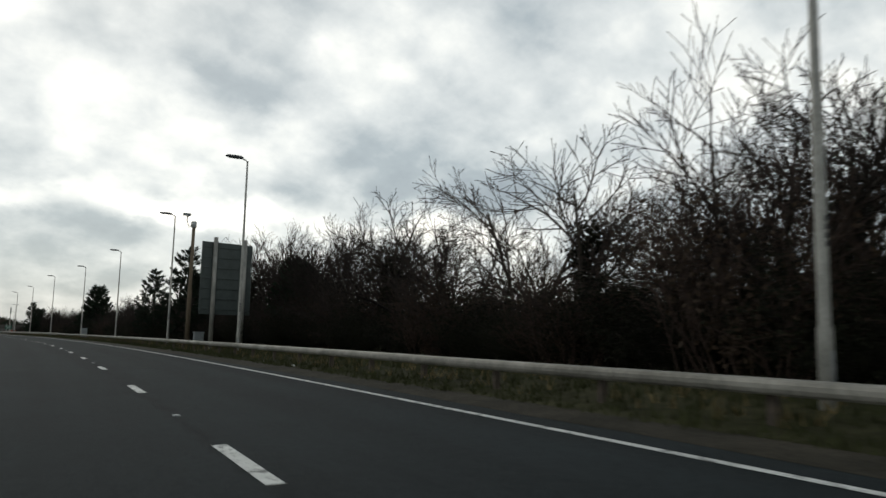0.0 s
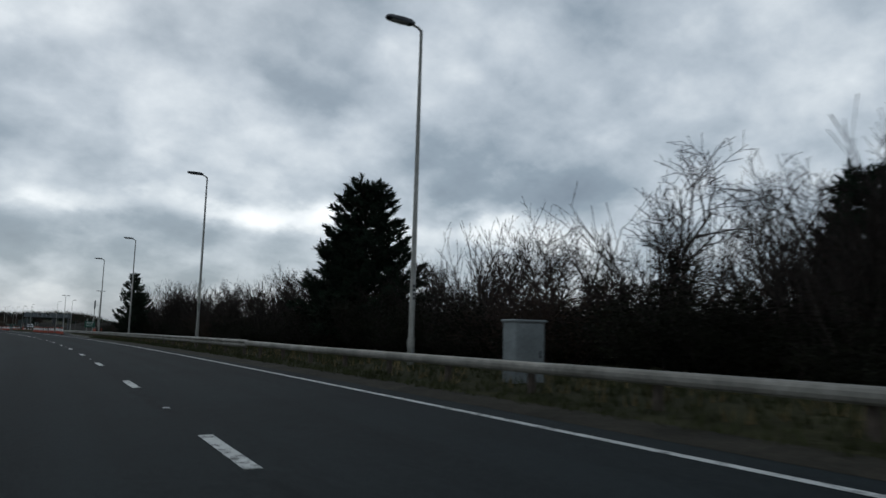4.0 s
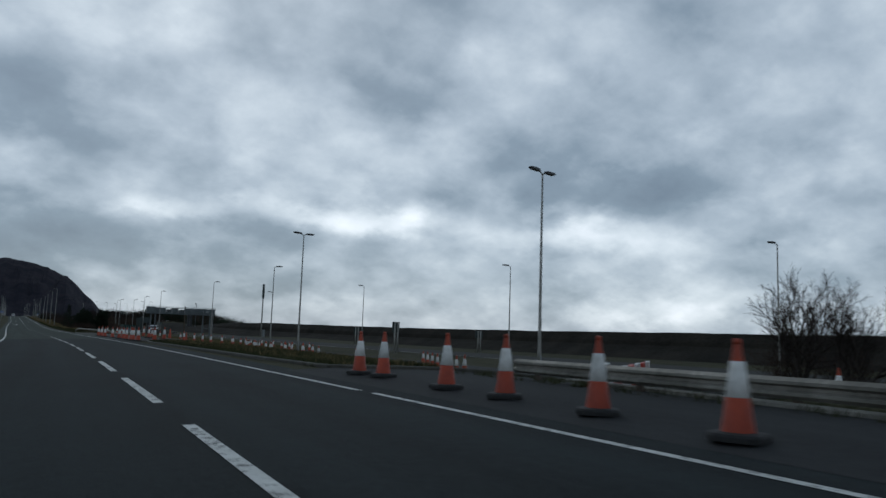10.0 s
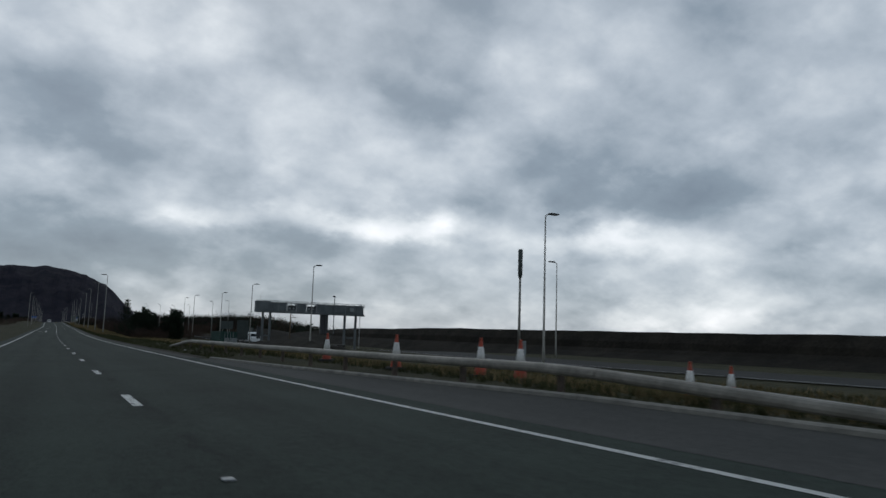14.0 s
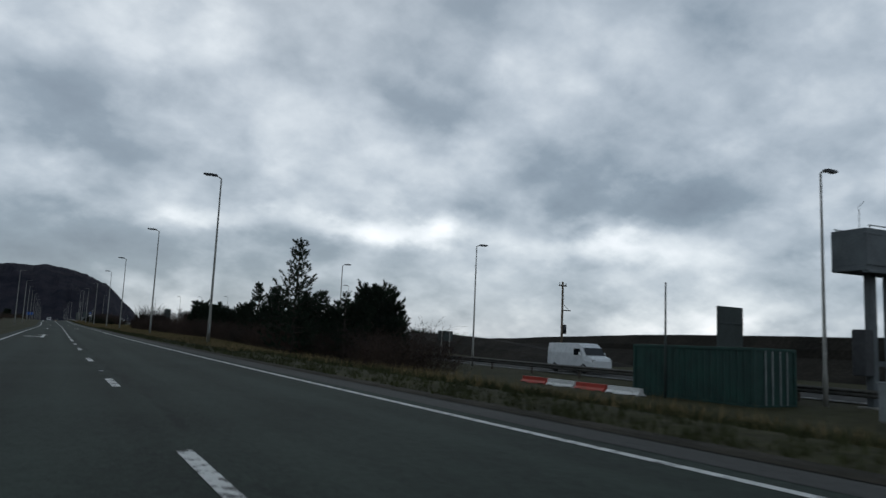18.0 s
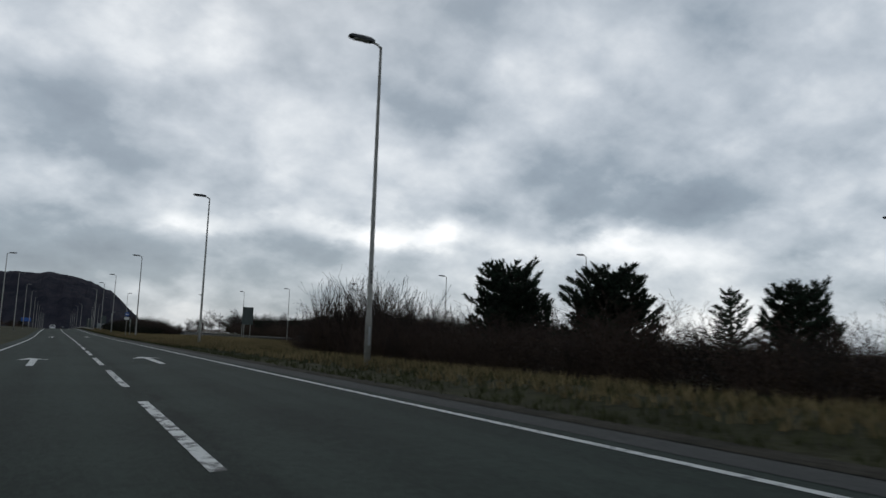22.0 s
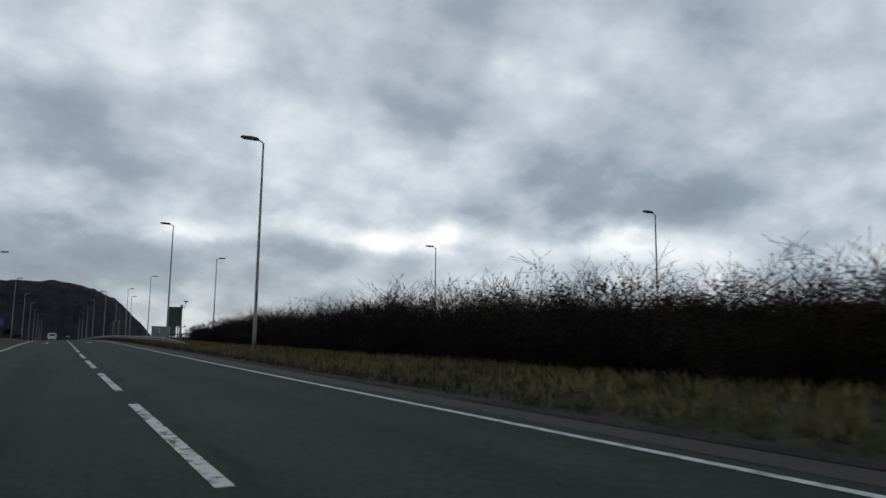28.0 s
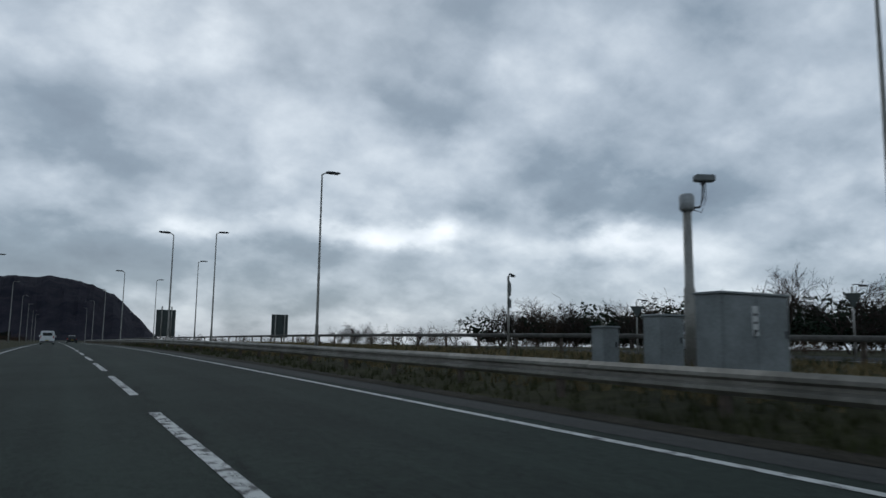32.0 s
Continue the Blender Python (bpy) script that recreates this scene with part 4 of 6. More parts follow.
def pine(seed, label, whorls, reach, shape, ragged, blades=17, lean=0.0):
    """A pine five metres high: trunk, whorls of upswept limbs and brushes of needles at the twig ends."""
    rng = random.Random(seed)
    tree = thing("pine_tree", label, "tree", "pines along the reserve")
    trunk, limbs, needles = Build(), Build(), Build()
    tiered = shape == "tiered"
    full = shape == "round"
    dense = shape == "cone" and ragged < 0.3
    bend = [(0, 0), (lean * 0.15, 0.02), (lean * 0.5, -0.02), (lean, 0)]

    def axis(f):
        return Vector((float(np.interp(f, (0, 0.35, 0.7, 1), [p[0] for p in bend])), float(np.interp(f, (0, 0.35, 0.7, 1), [p[1] for p in bend])), 5 * f))

    trunk.tube([axis(f) - Vector((0, 0, 0.2 if f == 0 else 0)) for f in (0, 0.35, 0.7, 0.98)], [0.075, 0.06, 0.038, 0.012], 7)

    def brush(p, d, size):
        """A short brush of needles round the twig, its end turned up."""
        d = (d + Vector((rng.gauss(0, 0.18), rng.gauss(0, 0.18), (0.95 if full else 0.55) + rng.gauss(0, 0.25)))).normalized()
        side = d.cross(Vector((0.3, 0.9, 0.1))).normalized()
        for j in range(blades):
            g = j / blades
            out = Matrix.Rotation(j * 2.4 + rng.random(), 3, d) @ side
            w = (d * (0.35 + 0.9 * g) + out * (1.3 - 0.55 * g)).normalized()
            u = w.cross(d).normalized() * (0.034 if full else 0.028 if tiered or dense else 0.023)
            o = p + d * (g * size * 0.95 - size * 0.4)
            needles.add([tuple(o - u), tuple(o + u), tuple(o + w * size * rng.uniform(0.55, 0.9))], [(0, 1, 2)])

    for k in range(whorls):
        f = 0.07 + 0.86 * (k + rng.uniform(-0.2, 0.2)) / (whorls - 1)
        if shape == "cone":
            wide = (1 - f) ** (0.8 if dense else 1.05) * rng.uniform(0.85, 1.15)
        elif shape == "tiered":
            wide = float(np.interp(f, (0, 0.3, 0.6, 0.85, 1), (0.92, 1.0, 0.7, 0.28, 0.0)))
        elif shape == "round":
            wide = math.sqrt(max(1 - f ** 2.6, 0.02)) * (0.72 + 0.28 * f)
        else:
            wide = 0.45 + 0.55 * (1 - f) if f < 0.72 else 0.55 * (1 - f) / 0.28 + 0.08
        n = rng.choice((4, 5, 6, 6)) + (3 if full else 0)
        for i in range(n):
            a = math.tau * (i + rng.random() * 0.8) / n
            r = (reach * wide + 0.10) * rng.uniform(1 - 1.2 * ragged, 1 + 0.5 * ragged)
            d = Vector((math.cos(a), math.sin(a), rng.uniform(-0.05, 0.12) if tiered else rng.uniform(-0.05, 0.25) + 0.15 * f))
            p0 = axis(f)
            sway = Vector((rng.gauss(0, 0.10), rng.gauss(0, 0.10), 0)) * r
            pts = [p0, p0 + d * r * 0.55 + sway, p0 + d * r + Vector((0, 0, rng.uniform(0.14, 0.40) * r))]
            limbs.tube(pts, [0.020, 0.013, 0.006], 3)
            size = (0.25 if full else 0.18 if tiered or dense else 0.15) * rng.uniform(0.8, 1.2)
            steps = max(2, int(r / (0.13 if full else 0.115)))
            for q in range(1, steps + 1):
                g = q / steps
                if g < (0.38 if tiered else 0.28):
                    continue
                p = pts[0].lerp(pts[1], g / 0.55) if g < 0.55 else pts[1].lerp(pts[2], (g - 0.55) / 0.45)
                across = Vector((-d.y, d.x, 0)).normalized()
                if g < 1 and rng.random() < 0.85:
                    brush(p + Vector((rng.gauss(0, 0.03), rng.gauss(0, 0.03), rng.gauss(0, 0.05))), d, size)
                for side in (-1, 1):
                    if g < 1 and rng.random() < 0.22 + 0.3 * ragged:
                        continue
                    w = across * side * (0.05 + 0.46 * r * (1.02 - g) * rng.uniform(0.3, 1.0))
                    tip = p + w + d * 0.08 + Vector((0, 0, 0.20 * rng.random() - 0.02))
                    limbs.tube([p, tip], [0.007, 0.004], 3)
                    brush(tip, (d * 0.8 + w.normalized() * 0.7 + Vector((0, 0, 0.22))).normalized(), size)
            brush(pts[2], (d + Vector((0, 0, 0.75))).normalized(), size * 1.15)
    for q in range(5):
        brush(axis(0.88 + 0.026 * q), Vector((0, 0, 1)), 0.17)
    part("trunk", trunk, M_BARK, tree, smooth=True)
    part("branch_frame", limbs, M_BARK, tree)
    part("foliage", needles, M_NEEDLE, tree, "dark green brushes of needles")
    return tree


def joined(name, label, category, sources, places, mats):
    """One object out of many plants too far off to pick apart: places hold s, lat, height, unit and which pattern."""
    vs, fs, idx, n = [], [], [], 0
    for s, lat, height, unit, k, turn in places:
        m = at(s, lat, None, turn, height / unit) @ Matrix.Diagonal((1.4, 1.4, 1, 1))
        rot = np.array(m)
        for part_of in sources[k].children:
            me = part_of.data
            co = np.empty(len(me.vertices) * 3)
            me.vertices.foreach_get("co", co)
            co = co.reshape(-1, 3) @ rot[:3, :3].T + rot[:3, 3]
            vs.append(co)
            slot = mats.index(me.materials[0])
            for p in me.polygons:
                fs.append(tuple(v + n for v in p.vertices))
                idx.append(slot)
            n += len(co)
    me = bpy.data.meshes.new(name)
    me.from_pydata(np.concatenate(vs).tolist(), [], fs)
    for m in mats:
        me.materials.append(m)
    me.polygons.foreach_set("material_index", idx)
    return tagged(new(name, me), label, category, kind="stuff")


class Stock:
    """A few patterns of one kind, planted in turn."""

    def __init__(self, things, unit):
        self.things, self.used = things, set()
        self.unit = {ob.name: unit * max(v.co.z for o in ob.children for v in o.data.vertices) for ob in things}

    def plant(self, rng, s, lat, height, squash=1.0, lift=0.0):
        ob = rng.choice(self.things)
        m = at(s, lat, None, rng.uniform(0, 360), height / self.unit[ob.name], lift) @ Matrix.Diagonal((squash, squash, 1, 1))
        put(ob, m, ob.name not in self.used)
        self.used.add(ob.name)

    def close(self):
        for ob in self.things:
            if ob.name not in self.used:
                for o in (*ob.children_recursive, ob):
                    bpy.data.objects.remove(o)


TREES = Stock([bare_tree(1, 1, 0.95, 0.16, (12, 7, 5)), bare_tree(2, 4, 0.7, 0.24, (8, 6, 5)), bare_tree(3, 3, 0.8, 0.2, (9, 6, 5)), bare_tree(4, 5, 0.6, 0.3, (8, 6, 4))], 0.96)
IVIED = Stock([bare_tree(6, 1, 1.0, 0.12, (11, 7, 5), 1500), bare_tree(7, 2, 0.95, 0.14, (8, 6, 5), 1500)], 0.96)
WHIPS = Stock([bare_tree(8, 5, 0.34, 0.5, (7, 3), 0, 0.08, 0.016), bare_tree(9, 6, 0.38, 0.45, (7, 3), 0, 0.075, 0.016)], 0.94)
SCRUB = Stock([shrub(11, "scrub_bush", "dense leafless red-brown scrub bush", M_REDTWIG, M_DEADLEAF, 1500), shrub(12, "scrub_bush", "dense leafless red-brown scrub bush", M_REDTWIG, M_DEADLEAF, 1400), shrub(13, "scrub_bush", "dense leafless dark scrub bush", M_TWIG, M_DEADLEAF, 1500)], 0.93)
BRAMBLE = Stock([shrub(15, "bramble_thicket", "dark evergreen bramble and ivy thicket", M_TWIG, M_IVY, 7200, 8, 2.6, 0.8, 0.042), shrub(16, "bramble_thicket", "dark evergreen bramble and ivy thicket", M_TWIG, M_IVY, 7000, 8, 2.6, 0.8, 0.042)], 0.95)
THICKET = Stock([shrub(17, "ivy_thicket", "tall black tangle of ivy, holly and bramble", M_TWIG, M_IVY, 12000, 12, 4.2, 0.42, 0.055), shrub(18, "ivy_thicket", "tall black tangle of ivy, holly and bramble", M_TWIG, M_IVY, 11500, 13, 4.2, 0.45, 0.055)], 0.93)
PINES = Stock([pine(21, "dark ragged young pine with upturned limbs", 17, 1.6, "cone", 0.40, 13), pine(22, "dark ragged young pine with upturned limbs", 17, 1.5, "cone", 0.44, 13, 0.3), pine(26, "dark ragged young pine with upturned limbs", 16, 1.75, "cone", 0.44, 13)], 1.0)
ROUND = Stock([pine(27, "dense dark pine with a broad rounded crown", 14, 1.75, "round", 0.28, 14), pine(28, "dense dark pine with a broad rounded crown", 14, 1.6, "round", 0.32, 14)], 1.0)
UPRIGHT = Stock([pine(35, "dark pine with upright needle brushes and a rounded top", 13, 1.6, "round", 0.42, 15)], 1.0)
SPRUCE = Stock([pine(23, "dense dark conical evergreen tree", 30, 1.4, "cone", 0.12, 15), pine(24, "dense dark conical evergreen tree", 28, 1.5, "cone", 0.14, 15)], 1.0)
TALL = Stock([pine(25, "tall slender open pine with level limbs", 15, 1.3, "cone", 0.4, 10, 0.1)], 1.0)
BIG = Stock([pine(31, "large dark pine with tiers of upturned needle brushes", 14, 1.24, "tiered", 0.22, 15), pine(32, "large dark pine with tiers of upturned needle brushes", 15, 1.24, "tiered", 0.26, 15)], 1.0)
DENSE = Stock([pine(33, "large dense dark pine with a pointed crown", 18, 1.08, "tiered", 0.26, 16)], 1.0)
SCRAGGY = Stock([pine(30, "thin scraggy young pine with gaps between limbs", 13, 1.25, "cone", 0.5, 12, 0.25), pine(29, "thin scraggy young pine with gaps between limbs", 12, 1.2, "cone", 0.55, 12, 0.6)], 1.0)

R = random.Random(77)
# the wood beside the first stretch
s = -14.0
while s < 192:
    big = lin(s, [(-20, 8.4), (8, 7.6), (14, 7.2), (20, 6.8), (26, 6.6), (36, 7.3), (45, 8.2), (57, 7.4), (70, 5.2), (80, 4.5), (92, 4.4), (100, 5.2), (116, 5.2), (126, 4.8), (150, 5.2), (172, 4.4), (192, 3.4)])
    if s < 176:
        (IVIED if R.random() < 0.4 and s < 60 else TREES).plant(R, s + R.uniform(-1, 1), R.uniform(13.0, 15.5), big * R.uniform(0.8, 1.03))
    if s < 176 and R.random() < 0.6:
        TREES.plant(R, s + R.uniform(-1, 1), R.uniform(17, 22), big * R.uniform(0.85, 1.05))
    if s > 60 and R.random() < 0.8:
        BRAMBLE.plant(R, s, R.uniform(16.5, 20), R.uniform(2.0, 3.0), 1.5)
    if s > 66:
        WHIPS.plant(R, s + R.uniform(-1, 1), R.uniform(11.5, 14), big * R.uniform(0.6, 0.9), 1.2)
        WHIPS.plant(R, s + R.uniform(-1, 1), R.uniform(13, 16), big * R.uniform(0.6, 0.9), 1.3)
    s += R.uniform(1.8, 3.0) if s < 60 else R.uniform(2.8, 4.6)
s = -14.0
while s < 196:
    tall = lin(s, [(-20, 3.6), (20, 3.1), (40, 2.9), (50, 2.9), (66, 2.4), (85, 2.1), (100, 2.5), (125, 2.3), (135, 2.0), (165, 2.1), (180, 1.5), (196, 1.2)])
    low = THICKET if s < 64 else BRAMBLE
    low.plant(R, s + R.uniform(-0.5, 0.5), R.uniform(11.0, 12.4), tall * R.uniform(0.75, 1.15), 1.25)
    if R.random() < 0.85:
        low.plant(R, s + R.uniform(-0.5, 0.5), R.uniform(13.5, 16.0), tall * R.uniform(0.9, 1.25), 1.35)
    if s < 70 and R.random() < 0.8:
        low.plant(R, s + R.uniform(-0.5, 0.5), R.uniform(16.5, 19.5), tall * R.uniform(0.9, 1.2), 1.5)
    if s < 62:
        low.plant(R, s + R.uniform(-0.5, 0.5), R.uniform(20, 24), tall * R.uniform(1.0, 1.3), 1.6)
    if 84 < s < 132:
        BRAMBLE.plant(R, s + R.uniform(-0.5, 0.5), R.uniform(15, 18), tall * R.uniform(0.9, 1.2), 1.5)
    if R.random() < 0.5:
        SCRUB.plant(R, s, R.uniform(10.8, 15), tall * R.uniform(1.0, 1.4))
    s += R.uniform(1.7, 2.5)
for s, lat, h, kind in ((57.0, 10.0, 7.4, BIG), (70.8, 10.1, 6.7, BIG), (96.0, 20.7, 8.8, SPRUCE), (101.5, 20.0, 6.0, SPRUCE), (118.8, 12.1, 7.9, SPRUCE), (123.8, 13.0, 5.0, SPRUCE), (168.5, 9.4, 6.65, DENSE), (201.3, 15.9, 6.3, UPRIGHT), (200.8, 17.3, 3.9, ROUND), (41.5, 13, 5.5, SPRUCE)):
    kind.plant(R, s, lat, h, 1.25 if kind is SPRUCE else 1.1 if kind is ROUND else 1.0)
for _ in range(6):
    WHIPS.plant(R, R.uniform(93.5, 98), R.uniform(11.0, 12.4), R.uniform(3.8, 4.8))
WHIPS.plant(R, 81.0, 11.8, 4.7)
for _ in range(14):
    TREES.plant(R, R.uniform(79, 93), R.uniform(15, 22), R.uniform(3.8, 4.7))
for _ in range(14):
    WHIPS.plant(R, R.uniform(159, 168), R.uniform(11.2, 13.8), R.uniform(4.6, 5.6))
# bare growth behind the works
for _ in range(26):
    TREES.plant(R, R.uniform(196, 250), R.uniform(23, 33), R.uniform(3.4, 5.2))
for _ in range(24):
    SCRUB.plant(R, R.uniform(190, 250), R.uniform(22, 32), R.uniform(1.6, 2.6), 1.2)
for _ in range(24):
    WHIPS.plant(R, R.uniform(172, 206), R.uniform(12.5, 17), R.uniform(2.9, 4.1))
for _ in range(16):
    BRAMBLE.plant(R, R.uniform(186, 214), R.uniform(12.5, 19), R.uniform(1.2, 1.8), 1.3)
# pines and scrub after the gantry
for s, lat, h, kind in ((443.6, 11.0, 6.3, TALL), (440.2, 12.5, 3.8, SCRAGGY), (445.0, 12.6, 3.9, PINES), (447.4, 13.9, 4.4, PINES), (446.0, 15.2, 4.2, ROUND), (445.4, 13.8, 3.6, ROUND), (449.5, 13.2, 3.4, PINES), (447.0, 17.5, 3.4, ROUND), (457.2, 20.6, 6.2, ROUND), (453.6, 20.2, 5.9, ROUND), (450.8, 19.6, 4.6, ROUND), (448.4, 19.0, 3.4, ROUND), (459.6, 19.0, 4.6, PINES)):
    kind.plant(R, s, lat, h)
for s, lat, top, kind, wide in ((475.0, 17.0, 5.8, PINES, 1.0), (472.6, 17.2, 4.5, PINES, 0.9), (470.6, 17.0, 5.2, PINES, 1.1), (468.5, 17.0, 5.2, PINES, 1.1), (466.5, 16.8, 4.7, SCRAGGY, 1.1), (465.2, 17.2, 3.7, SCRAGGY, 1.0), (461.1, 17.0, 4.5, PINES, 1.1), (463.0, 17.4, 4.4, PINES, 1.0), (459.2, 16.6, 4.0, ROUND, 1.0), (477.2, 17.6, 3.1, PINES, 1.0), (478.8, 17.0, 4.0, PINES, 0.9), (482.0, 17.2, 4.3, ROUND, 0.9), (486.0, 17.4, 3.8, ROUND, 0.9), (494.7, 17.4, 4.2, ROUND, 1.0), (497.7, 17.0, 4.5, SCRAGGY, 1.1),
                                (499.2, 17.0, 4.2, PINES, 1.1), (502.3, 17.2, 4.0, PINES, 1.2), (504.0, 17.6, 3.4, PINES, 1.0), (505.7, 17.0, 4.1, PINES, 1.0), (516.8, 22.0, 3.6, PINES, 1.2), (522.6, 21.2, 5.0, ROUND, 1.45), (530.4, 21.0, 5.9, ROUND, 1.35), (528.4, 20.2, 4.6, ROUND, 1.2), (489.5, 17.2, 3.5, PINES, 1.2), (491.5, 19.0, 3.6, ROUND, 1.2), (512.5, 20.0, 3.6, ROUND, 1.2), (475.6, 17.8, 3.5, ROUND, 1.1), (473.6, 18.0, 3.2, ROUND, 1.1), (470.9, 18.0, 3.3, ROUND, 1.0), (468.4, 18.2, 3.0, ROUND, 1.1), (466.9, 18.0, 2.8, ROUND, 1.1)):
    kind.plant(R, s, lat, top - ground_z(s, lat), wide)
s = 436.0
while s < 539:
    SCRUB.plant(R, s, R.uniform(12.2, 13.4), R.uniform(1.7, 2.3), 1.25)
    SCRUB.plant(R, s + 0.7, R.uniform(14, 16.5), R.uniform(2.1, 2.9), 1.4)
    s += R.uniform(1.7, 2.4)
for i in range(64):
    s, lat = R.uniform(525, 540), R.uniform(12.0, 16.2)
    dome = math.sqrt(max(1 - ((s - 532) / 8.4) ** 2 * 0.9 - ((lat - 14) / 3.0) ** 2 * 0.6, 0.06))
    (WHIPS if i % 2 else SCRUB).plant(R, s, lat, (4.4 if i % 2 else 3.2) * dome * R.uniform(0.9, 1.1), 1.0)
# hedge before the last rise
s = 611.0
while s < 700:
    tall = lin(s, [(611, 2.0), (630, 2.5), (642, 2.75), (660, 2.8), (690, 2.4), (700, 1.8)]) * (1 + 0.30 * noise.noise((s * 0.26, 4.0, 0.0)))
    BRAMBLE.plant(R, s, R.uniform(11.2, 12.2), tall * R.uniform(0.6, 0.85), 1.2)
    SCRUB.plant(R, s + 0.8, R.uniform(13, 15), tall * R.uniform(1.0, 1.2), 1.35)
    BRAMBLE.plant(R, s, R.uniform(12.0, 13.5), tall * R.uniform(0.68, 0.85), 1.4)
    if R.random() < 0.6:
        BRAMBLE.plant(R, s, R.uniform(14, 16), tall * R.uniform(0.7, 0.9), 1.4)
    s += R.uniform(1.5, 2.1)
# beyond the opposite carriageway
LOW = shrub(31, "scrub_bush", "leafless scrub", M_REDTWIG, M_DEADLEAF, 1000, 7, 3.0, 0.6, 0.045, (0, 4, 3))
far_places = []
s = 555.0
while s < 704:
    far_places.append((s, R.uniform(43, 46), R.uniform(2.9, 4.0), 2.9, 0, R.uniform(0, 360)))
    far_places.append((s + 0.5, R.uniform(46, 50), R.uniform(3.4, 4.7), 2.9, 0, R.uniform(0, 360)))
    far_places.append((s + 1, R.uniform(46, 54), R.uniform(3.4, 4.8), 2.9, 0, R.uniform(0, 360)))
    if R.random() < 0.45:
        TREES.plant(R, s, R.uniform(43, 54), R.uniform(4.8, 6.6))
    if R.random() < 0.4:
        ROUND.plant(R, s, R.uniform(45, 52), R.uniform(3.4, 4.8), 1.3)
    s += R.uniform(2.0, 3.0)
s = 705.0
while s < 850:
    if s < 747:
        TREES.plant(R, s, R.uniform(40, 52), R.uniform(5.2, 7.4), 1.1)
        if R.random() < 0.6:
            TREES.plant(R, s + 2, R.uniform(42, 58), R.uniform(5.0, 7.0), 1.1)
        if R.random() < 0.15:
            SPRUCE.plant(R, s + 1, R.uniform(40, 50), R.uniform(3.0, 5.0))
    elif s > 766:
        TREES.plant(R, s, R.uniform(40, 52), R.uniform(4.0, 5.2) if s < 792 else R.uniform(2.4, 3.6), 1.2)
    for _ in range(4):
        far_places.append((s + R.uniform(0, 4), R.uniform(34, 56), R.uniform(0.8, 1.5) * (1 if s < 747 else 0.6), 2.9, 0, R.uniform(0, 360)))
    s += R.uniform(2.4, 4.4) if s < 747 else R.uniform(4.0, 7.0)
# near verge on the other side, and the far end of the reserve
s = 330.0
while s < 1150:
    far_places.append((s, R.uniform(-15, -11), R.uniform(1.6, 3.0), 2.9, 0, R.uniform(0, 360)))
    if R.random() < 0.2:
        ROUND.plant(R, s, R.uniform(-20, -14), R.uniform(3, 5), 1.3)
    s += R.uniform(9.0, 13.0)
s = 780.0
while s < 1250:
    far_places.append((s, R.uniform(34, 60), R.uniform(1.6, 3.0), 2.9, 0, R.uniform(0, 360)))
    s += R.uniform(5, 9)
# scrub that closes the view past the gantry
for _ in range(60):
    far_places.append((R.uniform(470, 548), R.uniform(24, 29), R.uniform(1.6, 2.6), 2.9, 0, R.uniform(0, 360)))
joined("distant_scrub", "distant leafless brown scrub along the road", "scrub", [LOW], far_places, [M_REDTWIG, M_DEADLEAF])
# wooded rise far beyond the opposite carriageway
GREEN = shrub(33, "wood_clump", "dark evergreen clump", M_TWIG, M_NEEDLE, 800, 5, 3.0, 0.5, 0.10, (0, 3, 3))
wood = []
for _ in range(150):
    f = R.random()
    s = 646 + 190 * f
    wood.append((s, 97 - 17 * f + R.uniform(-7, 9), R.uniform(6.0, 9.6) * (0.55 + 0.45 * min(1, (s - 640) / 30)), 2.9, int(R.random() < 0.3), R.uniform(0, 360)))
for _ in range(70):
    s = R.uniform(545, 650)
    wood.append((s, R.uniform(82, 100), max(0.8, 9.0 * lin(s, [(545, 0.10), (600, 0.62), (650, 0.9)]) * R.uniform(0.75, 1.05)), 2.9, int(R.random() < 0.4), R.uniform(0, 360)))
joined("distant_wood", "dark mixed wood on a rise beyond the road", "wood", [GREEN, LOW], wood, [M_TWIG, M_NEEDLE, M_REDTWIG, M_DEADLEAF])
for o in (*GREEN.children_recursive, GREEN):
    bpy.data.objects.remove(o)
for o in (*LOW.children_recursive, LOW):
    bpy.data.objects.remove(o)
for st in (TREES, IVIED, WHIPS, SCRUB, BRAMBLE, THICKET, PINES, ROUND, UPRIGHT, SPRUCE, TALL, BIG, DENSE, SCRAGGY):
    st.close()

